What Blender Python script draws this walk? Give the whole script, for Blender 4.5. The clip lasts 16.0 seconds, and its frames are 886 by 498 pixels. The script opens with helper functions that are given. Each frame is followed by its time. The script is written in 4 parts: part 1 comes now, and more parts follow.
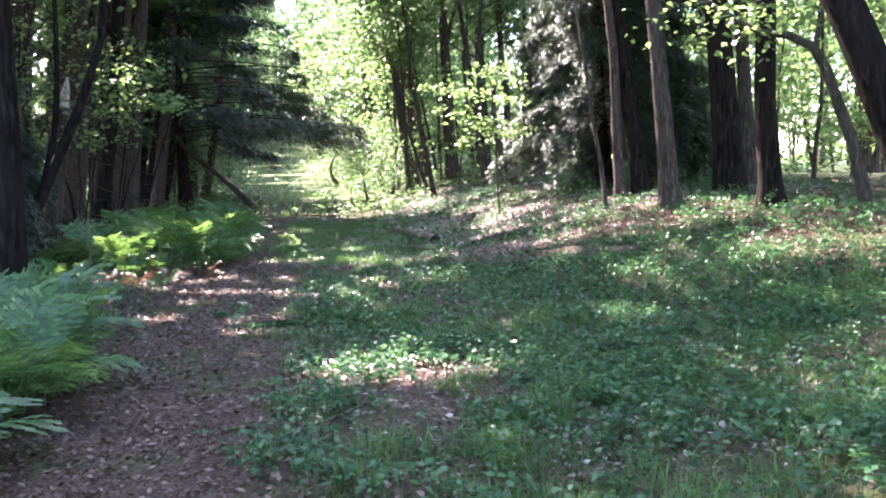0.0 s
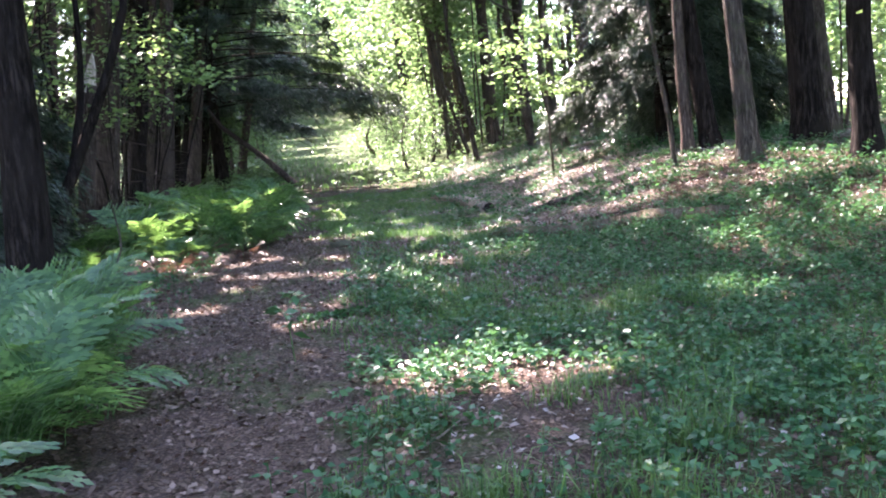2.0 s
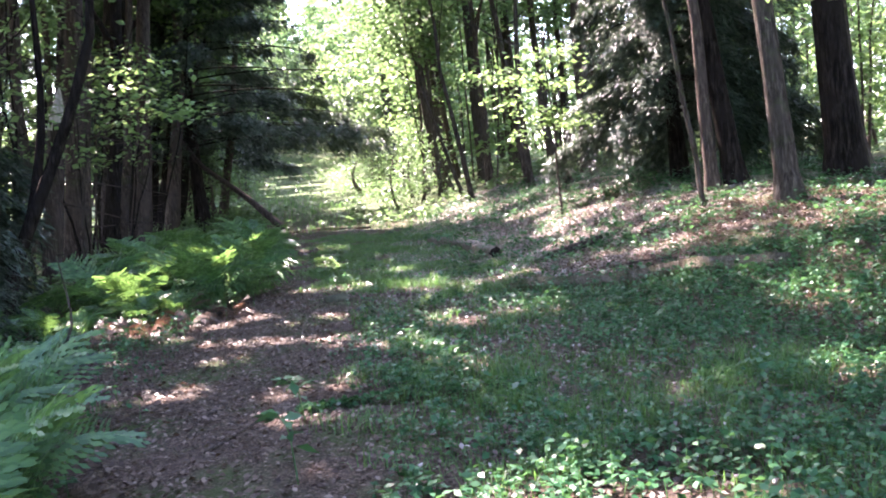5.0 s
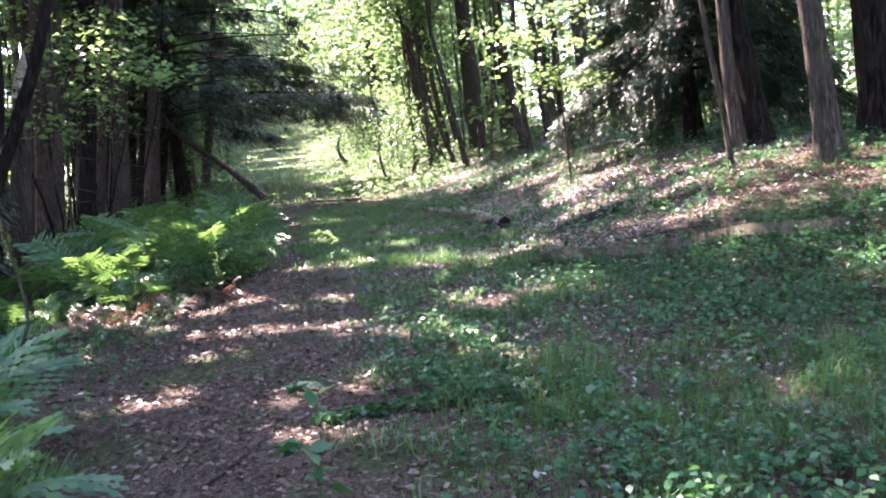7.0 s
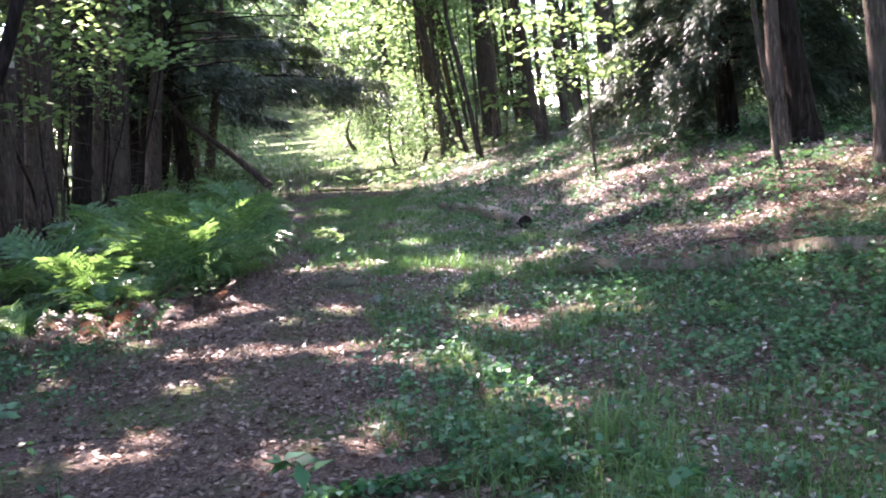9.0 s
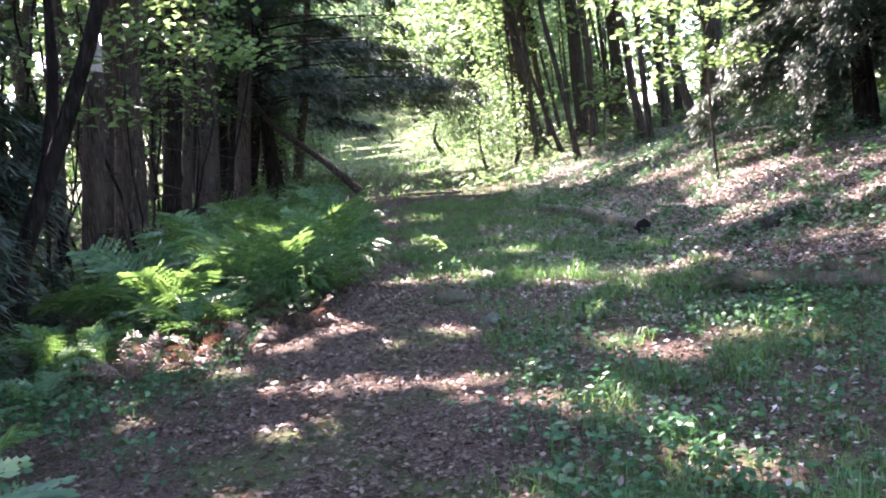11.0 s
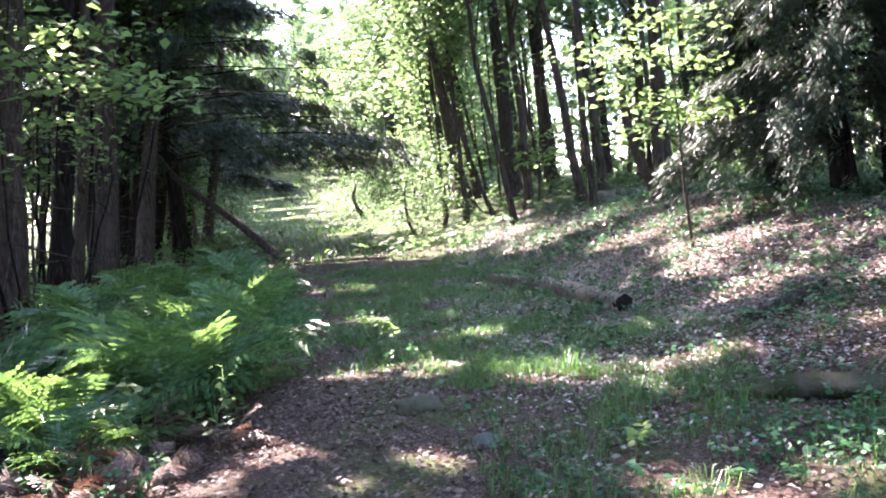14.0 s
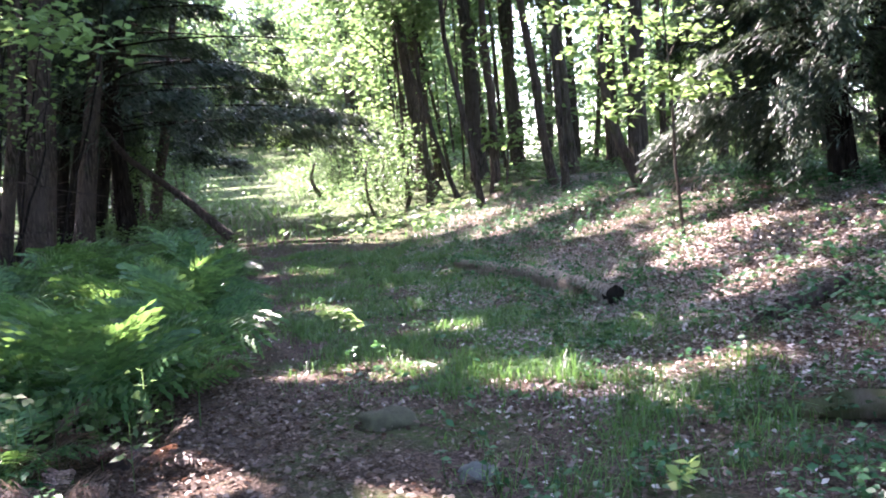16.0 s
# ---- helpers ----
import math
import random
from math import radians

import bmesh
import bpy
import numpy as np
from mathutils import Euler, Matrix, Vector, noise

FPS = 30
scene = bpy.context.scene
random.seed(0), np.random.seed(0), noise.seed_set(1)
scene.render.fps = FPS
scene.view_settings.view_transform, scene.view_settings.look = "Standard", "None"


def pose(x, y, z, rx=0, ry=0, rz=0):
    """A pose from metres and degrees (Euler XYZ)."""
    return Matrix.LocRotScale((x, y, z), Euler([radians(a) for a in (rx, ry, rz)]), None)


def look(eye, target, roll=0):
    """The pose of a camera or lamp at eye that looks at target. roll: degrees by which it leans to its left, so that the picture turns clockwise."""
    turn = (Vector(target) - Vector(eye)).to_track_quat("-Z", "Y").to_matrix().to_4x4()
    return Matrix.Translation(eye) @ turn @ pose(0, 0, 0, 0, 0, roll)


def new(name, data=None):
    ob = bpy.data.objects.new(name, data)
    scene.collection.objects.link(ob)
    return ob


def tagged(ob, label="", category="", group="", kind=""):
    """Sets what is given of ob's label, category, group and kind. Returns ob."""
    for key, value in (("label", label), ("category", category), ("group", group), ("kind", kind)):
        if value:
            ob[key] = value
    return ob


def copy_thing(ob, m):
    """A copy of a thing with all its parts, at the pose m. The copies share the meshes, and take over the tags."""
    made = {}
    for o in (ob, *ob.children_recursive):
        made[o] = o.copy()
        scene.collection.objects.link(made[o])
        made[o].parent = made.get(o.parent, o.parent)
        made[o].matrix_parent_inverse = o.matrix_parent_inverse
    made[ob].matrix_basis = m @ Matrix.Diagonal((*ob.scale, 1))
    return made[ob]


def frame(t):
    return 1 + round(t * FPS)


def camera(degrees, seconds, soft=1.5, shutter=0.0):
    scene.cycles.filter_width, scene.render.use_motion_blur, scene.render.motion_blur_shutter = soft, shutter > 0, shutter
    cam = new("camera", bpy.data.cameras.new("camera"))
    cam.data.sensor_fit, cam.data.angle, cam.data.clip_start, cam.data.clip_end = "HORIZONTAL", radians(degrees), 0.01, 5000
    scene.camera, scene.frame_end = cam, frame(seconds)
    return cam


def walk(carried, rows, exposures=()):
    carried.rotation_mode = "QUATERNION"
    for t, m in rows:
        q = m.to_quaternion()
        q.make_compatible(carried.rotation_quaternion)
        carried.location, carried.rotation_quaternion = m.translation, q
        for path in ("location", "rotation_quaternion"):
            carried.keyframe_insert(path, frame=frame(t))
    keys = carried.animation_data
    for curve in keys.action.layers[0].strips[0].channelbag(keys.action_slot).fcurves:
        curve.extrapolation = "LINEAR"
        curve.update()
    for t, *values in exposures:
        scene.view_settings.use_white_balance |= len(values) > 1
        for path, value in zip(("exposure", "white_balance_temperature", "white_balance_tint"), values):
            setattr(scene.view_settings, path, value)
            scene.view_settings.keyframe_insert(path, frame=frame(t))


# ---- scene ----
cam = camera(55.0, 16.0, soft=2.0)
PATH = [
    (0, (2.047, 0.936, 1.445), (1.913, 2.925, 1.286), -1.5),
    (0.5, (1.957, 1.326, 1.457), (1.831, 3.313, 1.272), -3.6),
    (1, (1.78, 1.536, 1.411), (1.602, 3.523, 1.259), -3.9),
    (1.5, (1.632, 1.764, 1.471), (1.448, 3.752, 1.347), -2.5),
    (2, (1.604, 2.057, 1.426), (1.382, 4.031, 1.194), -4.2),
    (2.5, (1.591, 2.25, 1.408), (1.393, 4.228, 1.186), -4.7),
    (3, (1.457, 2.598, 1.458), (1.368, 4.58, 1.208), -1.2),
    (3.5, (1.402, 2.843, 1.405), (1.352, 4.827, 1.152), -3.9),
    (4, (1.368, 3.111, 1.473), (1.25, 5.099, 1.284), -5.7),
    (4.5, (1.201, 3.334, 1.497), (1.025, 5.318, 1.316), -6.4),
    (4.7, (1.157, 3.414, 1.522), (0.969, 5.399, 1.367), -5.1),
    (6.8, (0.643, 4.457, 1.48), (0.499, 6.446, 1.332), -4.4),
    (7, (0.63, 4.633, 1.467), (0.489, 6.615, 1.244), -5.7),
    (7.5, (0.631, 4.856, 1.525), (0.441, 6.831, 1.28), -6.7),
    (8, (0.51, 5.158, 1.55), (0.368, 7.13, 1.25), -3.9),
    (8.5, (0.402, 5.321, 1.486), (0.276, 7.298, 1.207), -5.1),
    (9, (0.45, 5.728, 1.558), (0.29, 7.705, 1.306), -4.6),
    (9.5, (0.303, 5.962, 1.524), (0.076, 7.931, 1.257), -2.5),
    (9.7, (0.282, 6.031, 1.59), (0.026, 8.0, 1.356), -3.5),
    (11.8, (-0.228, 7.361, 1.512), (-0.62, 9.307, 1.266), -5.1),
    (12, (-0.28, 7.511, 1.571), (-0.686, 9.448, 1.285), -5.1),
    (12.5, (-0.441, 7.739, 1.567), (-0.858, 9.684, 1.367), -6.1),
    (13, (-0.636, 8.052, 1.642), (-0.891, 10.022, 1.416), -3.5),
    (13.5, (-0.677, 8.394, 1.621), (-0.875, 10.372, 1.401), -6.7),
    (14, (-0.732, 8.625, 1.573), (-0.865, 10.618, 1.469), -5.1),
    (14.5, (-0.879, 8.901, 1.631), (-0.915, 10.897, 1.52), -2.2),
    (15, (-0.878, 9.189, 1.519), (-0.848, 11.185, 1.403), -3.0),
    (15.5, (-0.823, 9.506, 1.53), (-0.853, 11.502, 1.406), -4.3),
    (16, (-0.946, 9.818, 1.49), (-0.982, 11.812, 1.343), -3.8),
]
walk(cam, [(t, look(eye, target, roll)) for t, eye, target, roll in PATH], [(0.0, 3.92, 6500, 31), (9.5, 3.94, 6530, 35), (13.0, 4.0, 6350, 34), (16.0, 3.94, 6350, 33)])

# ---- light ----
SUN = Vector((-0.40, 0.535, 0.743)).normalized()      # towards the sun
sun_data = bpy.data.lights.new("sun", "SUN")
sun_data.energy, sun_data.angle, sun_data.color = 4.2, radians(0.55), (1.0, 0.93, 0.82)
sun_lamp = new("sun", sun_data)
sun_lamp.matrix_world = look((0, 0, 40), Vector((0, 0, 40)) - SUN)
world = bpy.data.worlds.new("sky")
scene.world = world
world.use_nodes = True
sky = world.node_tree.nodes.new("ShaderNodeTexSky")
sky.sky_type, sky.sun_disc = "NISHITA", False
sky.sun_elevation, sky.sun_rotation = math.asin(SUN.z), math.atan2(SUN.x, SUN.y)
world.node_tree.links.new(sky.outputs[0], world.node_tree.nodes["Background"].inputs[0])
world.node_tree.nodes["Background"].inputs[1].default_value = 0.15


# ---- materials ----
class Mat:
    """A node material with a Principled surface and short ways to add noise, ramps and bump."""

    def __init__(self, name, rough=0.8, gloss=0.3):
        self.m = bpy.data.materials.new(name)
        self.m.use_nodes = True
        self.t = self.m.node_tree
        self.b = self.t.nodes["Principled BSDF"]
        self.b.inputs["Roughness"].default_value = rough
        self.b.inputs["Specular IOR Level"].default_value = gloss
        self.out = self.t.nodes["Material Output"]
        self.co = self.t.nodes.new("ShaderNodeTexCoord").outputs["Object"]

    def link(self, a, b):
        self.t.links.new(a, b)

    def stretch(self, sx, sy, sz):
        n = self.t.nodes.new("ShaderNodeMapping")
        n.inputs["Scale"].default_value = (sx, sy, sz)
        self.link(self.co, n.inputs[0])
        return n.outputs[0]

    def noise(self, scale, detail=4.0, rough=0.6, co=None):
        n = self.t.nodes.new("ShaderNodeTexNoise")
        n.inputs["Scale"].default_value, n.inputs["Detail"].default_value = scale, detail
        n.inputs["Roughness"].default_value = rough
        self.link(co or self.co, n.inputs["Vector"])
        return n.outputs["Fac"]

    def ramp(self, fac, stops):
        n = self.t.nodes.new("ShaderNodeValToRGB")
        e = n.color_ramp.elements
        while len(e) < len(stops):
            e.new(0.5)
        for s, (p, c) in zip(e, stops):
            s.position, s.color = p, (*c, 1)
        self.link(fac, n.inputs[0])
        return n.outputs[0]

    def mix(self, fac, a, b, kind="MIX"):
        n = self.t.nodes.new("ShaderNodeMix")
        n.data_type, n.blend_type = "RGBA", kind
        for value, slot in ((fac, n.inputs[0]), (a, n.inputs[6]), (b, n.inputs[7])):
            if isinstance(value, (int, float)):
                slot.default_value = value
            elif isinstance(value, tuple):
                slot.default_value = (*value, 1)
            else:
                self.link(value, slot)
        return n.outputs[2]

    def bump(self, height, strength=0.5, distance=0.02):
        n = self.t.nodes.new("ShaderNodeBump")
        n.inputs["Strength"].default_value, n.inputs["Distance"].default_value = strength, distance
        self.link(height, n.inputs["Height"])
        self.link(n.outputs[0], self.b.inputs["Normal"])

    def island(self):
        return self.t.nodes.new("ShaderNodeNewGeometry").outputs["Random Per Island"]

    def each(self):
        return self.t.nodes.new("ShaderNodeObjectInfo").outputs["Random"]

    def base(self, colour):
        self.link(colour, self.b.inputs["Base Color"])
        return self

    def translucent(self, colour, share):
        """Lets part of the light through, as thin leaves do."""
        tl, mx = self.t.nodes.new("ShaderNodeBsdfTranslucent"), self.t.nodes.new("ShaderNodeMixShader")
        self.link(colour, tl.inputs[0])
        mx.inputs[0].default_value = share
        self.link(self.b.outputs[0], mx.inputs[1])
        self.link(tl.outputs[0], mx.inputs[2])
        self.link(mx.outputs[0], self.out.inputs[0])
        return self


def leaf_material(name, dark, mid, pale, lit, share=0.45, rough=0.45, gloss=0.35, even=0.5):
    k = Mat(name, rough, gloss)
    r = k.island()
    k.base(k.ramp(r, [(0.0, dark), (even, mid), (1.0, pale)]))
    return k.translucent(k.ramp(r, [(0.0, tuple(c * 0.6 for c in lit)), (0.6, lit), (1.0, tuple(min(1, c * 1.35) for c in lit))]), share).m


def bark_material(name, dark, mid, pale, moss=0.0, ridge=9.0):
    k = Mat(name, 0.95, 0.03)
    grain = k.noise(ridge * 2.2, 7, 0.75, k.stretch(1, 1, 0.14))
    blot = k.noise(1.7, 3, 0.5)
    c = k.ramp(grain, [(0.4, dark), (0.51, mid), (0.63, pale)])
    c = k.mix(k.ramp(blot, [(0.4, (0, 0, 0)), (0.7, (1, 1, 1))]), c, tuple(v * 1.35 for v in mid))
    if moss:
        c = k.mix(k.ramp(k.noise(2.6, 5, 0.65), [(0.62 - 0.22 * moss, (0, 0, 0)), (0.72 - 0.2 * moss, (moss, moss, moss))]), c, (0.045, 0.075, 0.02))
    k.base(c)
    k.bump(grain, 1.0, 0.05)
    return k.m


BARK_DARK = bark_material("dark bark", (0.018, 0.015, 0.014), (0.052, 0.043, 0.038), (0.12, 0.10, 0.088))
# dark bark with the deep canopy shade put into its colour
BARK_SHADED = bark_material("shade-darkened bark", (0.006, 0.005, 0.0045), (0.017, 0.014, 0.0125), (0.05, 0.041, 0.036))
BARK_GREY = bark_material("grey bark", (0.022, 0.018, 0.016), (0.06, 0.05, 0.042), (0.145, 0.122, 0.105), 0.4)
BARK_BROWN = bark_material("brown bark", (0.022, 0.017, 0.015), (0.066, 0.052, 0.044), (0.155, 0.122, 0.105), 0.3, 12)
DEAD_WOOD = bark_material("weathered dead wood", (0.10, 0.085, 0.07), (0.24, 0.20, 0.165), (0.42, 0.36, 0.31), 0.3, 14)
# splintered wood, paler than it is because sunlight is painted in
PALE_WOOD = bark_material("sunlit splintered wood", (0.30, 0.26, 0.22), (0.52, 0.46, 0.40), (0.70, 0.64, 0.57), 0.0, 14)
ROTTEN_WOOD = bark_material("rotten barkless wood", (0.03, 0.025, 0.019), (0.10, 0.084, 0.062), (0.27, 0.235, 0.19), 0.55, 12)
MOSSY_WOOD = bark_material("mossy rotting wood", (0.02, 0.018, 0.013), (0.06, 0.055, 0.035), (0.17, 0.155, 0.12), 0.65, 10)
LEAF_CANOPY = leaf_material("broad leaf", (0.038, 0.082, 0.026), (0.062, 0.12, 0.038), (0.10, 0.165, 0.062), (0.145, 0.24, 0.088), 0.5)
# yellow-green leaf whose paler colour also carries some of the sunlight
LEAF_BRIGHT = leaf_material("sun-brightened leaf", (0.058, 0.115, 0.028), (0.088, 0.16, 0.042), (0.13, 0.20, 0.07), (0.21, 0.33, 0.11), 0.5)
NEEDLE = leaf_material("conifer needles", (0.016, 0.032, 0.020), (0.028, 0.052, 0.034), (0.055, 0.085, 0.055), (0.06, 0.09, 0.045), 0.25, 0.45, 0.3)
HERB = leaf_material("herb leaf", (0.008, 0.044, 0.018), (0.022, 0.092, 0.038), (0.068, 0.155, 0.07), (0.08, 0.20, 0.06), 0.3, 0.4, 0.2)
GRASS = leaf_material("grass blade", (0.018, 0.06, 0.018), (0.038, 0.11, 0.03), (0.09, 0.185, 0.05), (0.13, 0.27, 0.06), 0.4)
FERN = leaf_material("fern frond", (0.028, 0.088, 0.036), (0.05, 0.135, 0.055), (0.09, 0.18, 0.07), (0.17, 0.32, 0.075), 0.36, 0.36, 0.4)
LITTER = leaf_material("fallen leaf", (0.034, 0.022, 0.016), (0.085, 0.06, 0.045), (0.21, 0.16, 0.13), (0.20, 0.10, 0.07), 0.15, 0.5, 0.2, 0.75)
# weathered litter with sun glare put into its paler colour
LITTER_PALE = leaf_material("sunlit weathered leaf", (0.13, 0.10, 0.09), (0.27, 0.225, 0.205), (0.46, 0.41, 0.385), (0.18, 0.12, 0.09), 0.1, 0.45, 0.3, 0.6)
DRY_FERN = leaf_material("dead fern frond", (0.06, 0.036, 0.028), (0.13, 0.08, 0.06), (0.22, 0.15, 0.115), (0.19, 0.095, 0.06), 0.25)


def ground_material():
    k = Mat("forest soil", 0.95, 0.15)
    fine, mid, big = k.noise(55, 5, 0.7), k.noise(9, 5, 0.65), k.noise(0.9, 4, 0.6)
    soil = k.ramp(fine, [(0.35, (0.016, 0.011, 0.008)), (0.5, (0.055, 0.037, 0.028)), (0.64, (0.17, 0.12, 0.095))])
    moss = k.ramp(mid, [(0.3, (0.02, 0.04, 0.014)), (0.6, (0.055, 0.085, 0.025)), (0.8, (0.10, 0.12, 0.045))])
    near = k.mix(k.ramp(big, [(0.5, (0, 0, 0)), (0.62, (0.7, 0.7, 0.7))]), soil, moss)
    split = k.t.nodes.new("ShaderNodeSeparateXYZ")
    k.link(k.co, split.inputs[0])
    along = k.t.nodes.new("ShaderNodeMapRange")      # the path turns grassy uphill
    along.inputs[1].default_value, along.inputs[2].default_value, along.inputs[4].default_value = 26, 40, 0.8
    k.link(split.outputs[1], along.inputs[0])
    turf = k.ramp(k.noise(3.5, 5, 0.7), [(0.35, (0.02, 0.04, 0.014)), (0.5, (0.045, 0.08, 0.022)), (0.68, (0.095, 0.115, 0.045))])
    k.base(k.mix(along.outputs[0], near, turf))
    k.bump(fine, 0.8, 0.03)
    return k.m


SOIL = ground_material()


# ---- the lie of the land ----
def smooth(u):
    u = np.clip(u, 0.0, 1.0)
    return u * u * (3 - 2 * u)


def trail_x(y):
    """The middle of the trodden line."""
    return np.interp(y, [-30, 0, 5, 10, 14.7, 18.7, 27, 38, 50, 58, 78, 100], [5, 1.3, 0.0, -1.0, -2.15, -3.1, -4.9, -7.0, -9.8, -12.6, -18.6, -25])


def height(x, y):
    """The ground: level by the path, a bank on one side, and a hill ahead."""
    x, y = np.asarray(x, float), np.asarray(y, float)
    far = 0.0011 * np.maximum(0, np.minimum(y, 100) - 14) ** 2 + 0.02 * np.maximum(0, y - 100)
    far = far * (1 - 0.75 * smooth((np.abs(x - trail_x(y)) - 7) / 22))
    foot = 0.2 + 3.8 * smooth((16 - y) / 7) - 0.3 * np.clip(y - 18, 0, 7) - 0.16 * np.clip(y - 25, 0, 35)
    u = np.clip((x - foot) / 5.5, 0, 1)
    bumps = 0.025 * np.sin(1.9 * x + 0.7 * y) * np.sin(1.3 * y - 0.5 * x) + 0.012 * np.sin(5.1 * x + 1.0) * np.sin(4.3 * y)
    return far + (0.84 + 0.26 * smooth((y - 15) / 4)) * (0.5 * smooth(u) + 0.5 * u) + bumps


def ground_z(x, y):
    return float(height(x, y))


rng = np.random.default_rng(11)


def mesh_object(name, verts, faces, material, parent=None, smooth_shade=False):
    """One mesh object from arrays: faces all of one size."""
    verts, faces = np.asarray(verts, np.float32), np.asarray(faces, np.int32)
    me = bpy.data.meshes.new(name)
    n, k = faces.shape
    me.vertices.add(len(verts))
    me.vertices.foreach_set("co", verts.ravel())
    me.loops.add(n * k)
    me.loops.foreach_set("vertex_index", faces.ravel())
    me.polygons.add(n)
    me.polygons.foreach_set("loop_start", np.arange(0, n * k, k, dtype=np.int32))
    me.polygons.foreach_set("loop_total", np.full(n, k, np.int32))
    if smooth_shade:
        me.polygons.foreach_set("use_smooth", np.ones(n, bool))
    me.update(calc_edges=True)
    me.materials.append(material)
    ob = new(name, me)
    ob.parent = parent
    return ob


def tube(points, radii, sides=10, rough=0.06, seed=0):
    """A bent, tapering, uneven round limb: vertices and four-sided faces."""
    r = np.random.default_rng(seed)
    points = np.asarray(points, float)
    along = np.gradient(points, axis=0)
    along /= np.linalg.norm(along, axis=1)[:, None]
    side = np.cross(along, (0.3, 0.9, 0.2))
    side /= np.linalg.norm(side, axis=1)[:, None]
    other = np.cross(along, side)
    a = np.arange(sides) / sides * 2 * np.pi
    lump = 1 + rough * r.standard_normal(sides)[None] * 0.7 + rough * r.standard_normal((len(points), sides)) * 0.5
    ring = (np.cos(a)[None, :, None] * side[:, None] + np.sin(a)[None, :, None] * other[:, None]) * (np.asarray(radii)[:, None] * lump)[..., None]
    verts = (points[:, None] + ring).reshape(-1, 3)
    i, j = np.meshgrid(np.arange(len(points) - 1), np.arange(sides), indexing="ij")
    q = np.stack([i * sides + j, i * sides + (j + 1) % sides, (i + 1) * sides + (j + 1) % sides, (i + 1) * sides + j], -1).reshape(-1, 4)
    caps = [[e + c, e + c + 1, e + sides - c - 2, e + sides - c - 1] for e in (0, (len(points) - 1) * sides) for c in range(sides // 2 - 1)]
    return verts, np.concatenate([q, np.array(caps)])


def leaf_quads(centres, length, width, r, flat=0.5, droop=0.15):
    """A folded four-cornered leaf at every centre, turned at random; flat: how level they lie."""
    n = len(centres)
    yaw = r.uniform(0, 2 * np.pi, n)
    pitch = r.normal(-droop, 0.45 * (1.3 - flat), n)
    roll = r.normal(0, 1.1 * (1.15 - flat), n)
    size = r.uniform(0.65, 1.3, n)[:, None]
    ahead = np.stack([np.cos(yaw) * np.cos(pitch), np.sin(yaw) * np.cos(pitch), np.sin(pitch)], -1)
    flatside = np.stack([-np.sin(yaw), np.cos(yaw), 0 * yaw], -1)
    up = np.cross(ahead, flatside)
    across = flatside * np.cos(roll)[:, None] + up * np.sin(roll)[:, None]
    fold = np.cross(ahead, across) * (0.18 * width)
    mid = centres + ahead * (0.45 * length) * size
    v = np.stack([centres, mid + across * (width / 2) * size + fold, centres + ahead * length * size, mid - across * (width / 2) * size + fold], 1)
    return v.reshape(-1, 3), np.arange(4 * n).reshape(-1, 4)


# Openings in the leaf roof through which the sun reaches the ground: x, y, half length, half width, turn.
PATH_GAPS = [
    (-1.3, 13.75, 0.24, 0.34, 0.0), (0.25, 12.85, 0.6, 0.16, -0.85), (-3.62, 13.85, 0.42, 0.4, 0.0), (-1.7, 16.72, 0.7, 0.28, -0.1), (0.2, 15.95, 1.1, 0.3, -0.1),
    (-1.8, 12.15, 0.45, 0.2, 0.2), (-1.0, 12.2, 0.4, 0.14, 0.1), (-1.8, 10.1, 0.4, 0.2, 0.6), (-1.75, 11.3, 0.25, 0.15, 0.0), (-2.35, 14.4, 0.3, 0.45, 0.4),
    (-3.55, 14.7, 0.12, 0.1, 0.3), (-2.8, 12.7, 0.3, 0.14, 0.4), (-4.2, 17.5, 0.3, 0.18, 0.0), (-3.6, 18.8, 0.25, 0.2, 0.0), (-4.8, 19.6, 0.3, 0.2, 0.0), (-3.3, 17.2, 0.2, 0.1, 0.0), (-4.6, 16.3, 0.22, 0.14, 0.0), (-2.6, 13.5, 0.25, 0.2, 0.0), (-3.0, 11.6, 0.25, 0.12, 0.0), (1.3, 7.2, 0.9, 0.3, 0.1), (-0.45, 9.1, 0.25, 0.15, 0.0), (1.2, 13.0, 0.4, 0.15, 0.0), (-0.1, 11.5, 0.5, 0.12, -0.7),
]
FAR_GAPS = [
    (2.75, 20.3, 1.35, 1.25, 0.2), (3.7, 19.0, 0.9, 0.4, 0.0), (-3.3, 15.4, 0.5, 0.22, 0.0), (-5.4, 19.1, 0.6, 0.35, 0.0), (6.4, 19.9, 1.6, 1.2, 0.0), (6.3, 11.6, 1.3, 0.35, 0.15), (3.4, 9.4, 0.3, 0.2, 0.0), (3.9, 11.7, 0.25, 0.15, 0.0),
    (-5.2, 31.2, 2.8, 0.9, 0.1), (-4.6, 41.5, 3.0, 1.0, 0.2), (-11.0, 52.0, 2.6, 0.6, 0.1), (-12.5, 58.0, 3.0, 0.8, 0.0),
    (-15.0, 66.0, 2.4, 0.5, 0.0), (-18.0, 75.0, 2.4, 0.5, 0.0), (-3.8, 13.1, 0.7, 0.3, 0.3), (-1.5, 30.0, 2.0, 0.9, 0.0), (0.5, 26.5, 1.2, 0.5, 0.0),
]
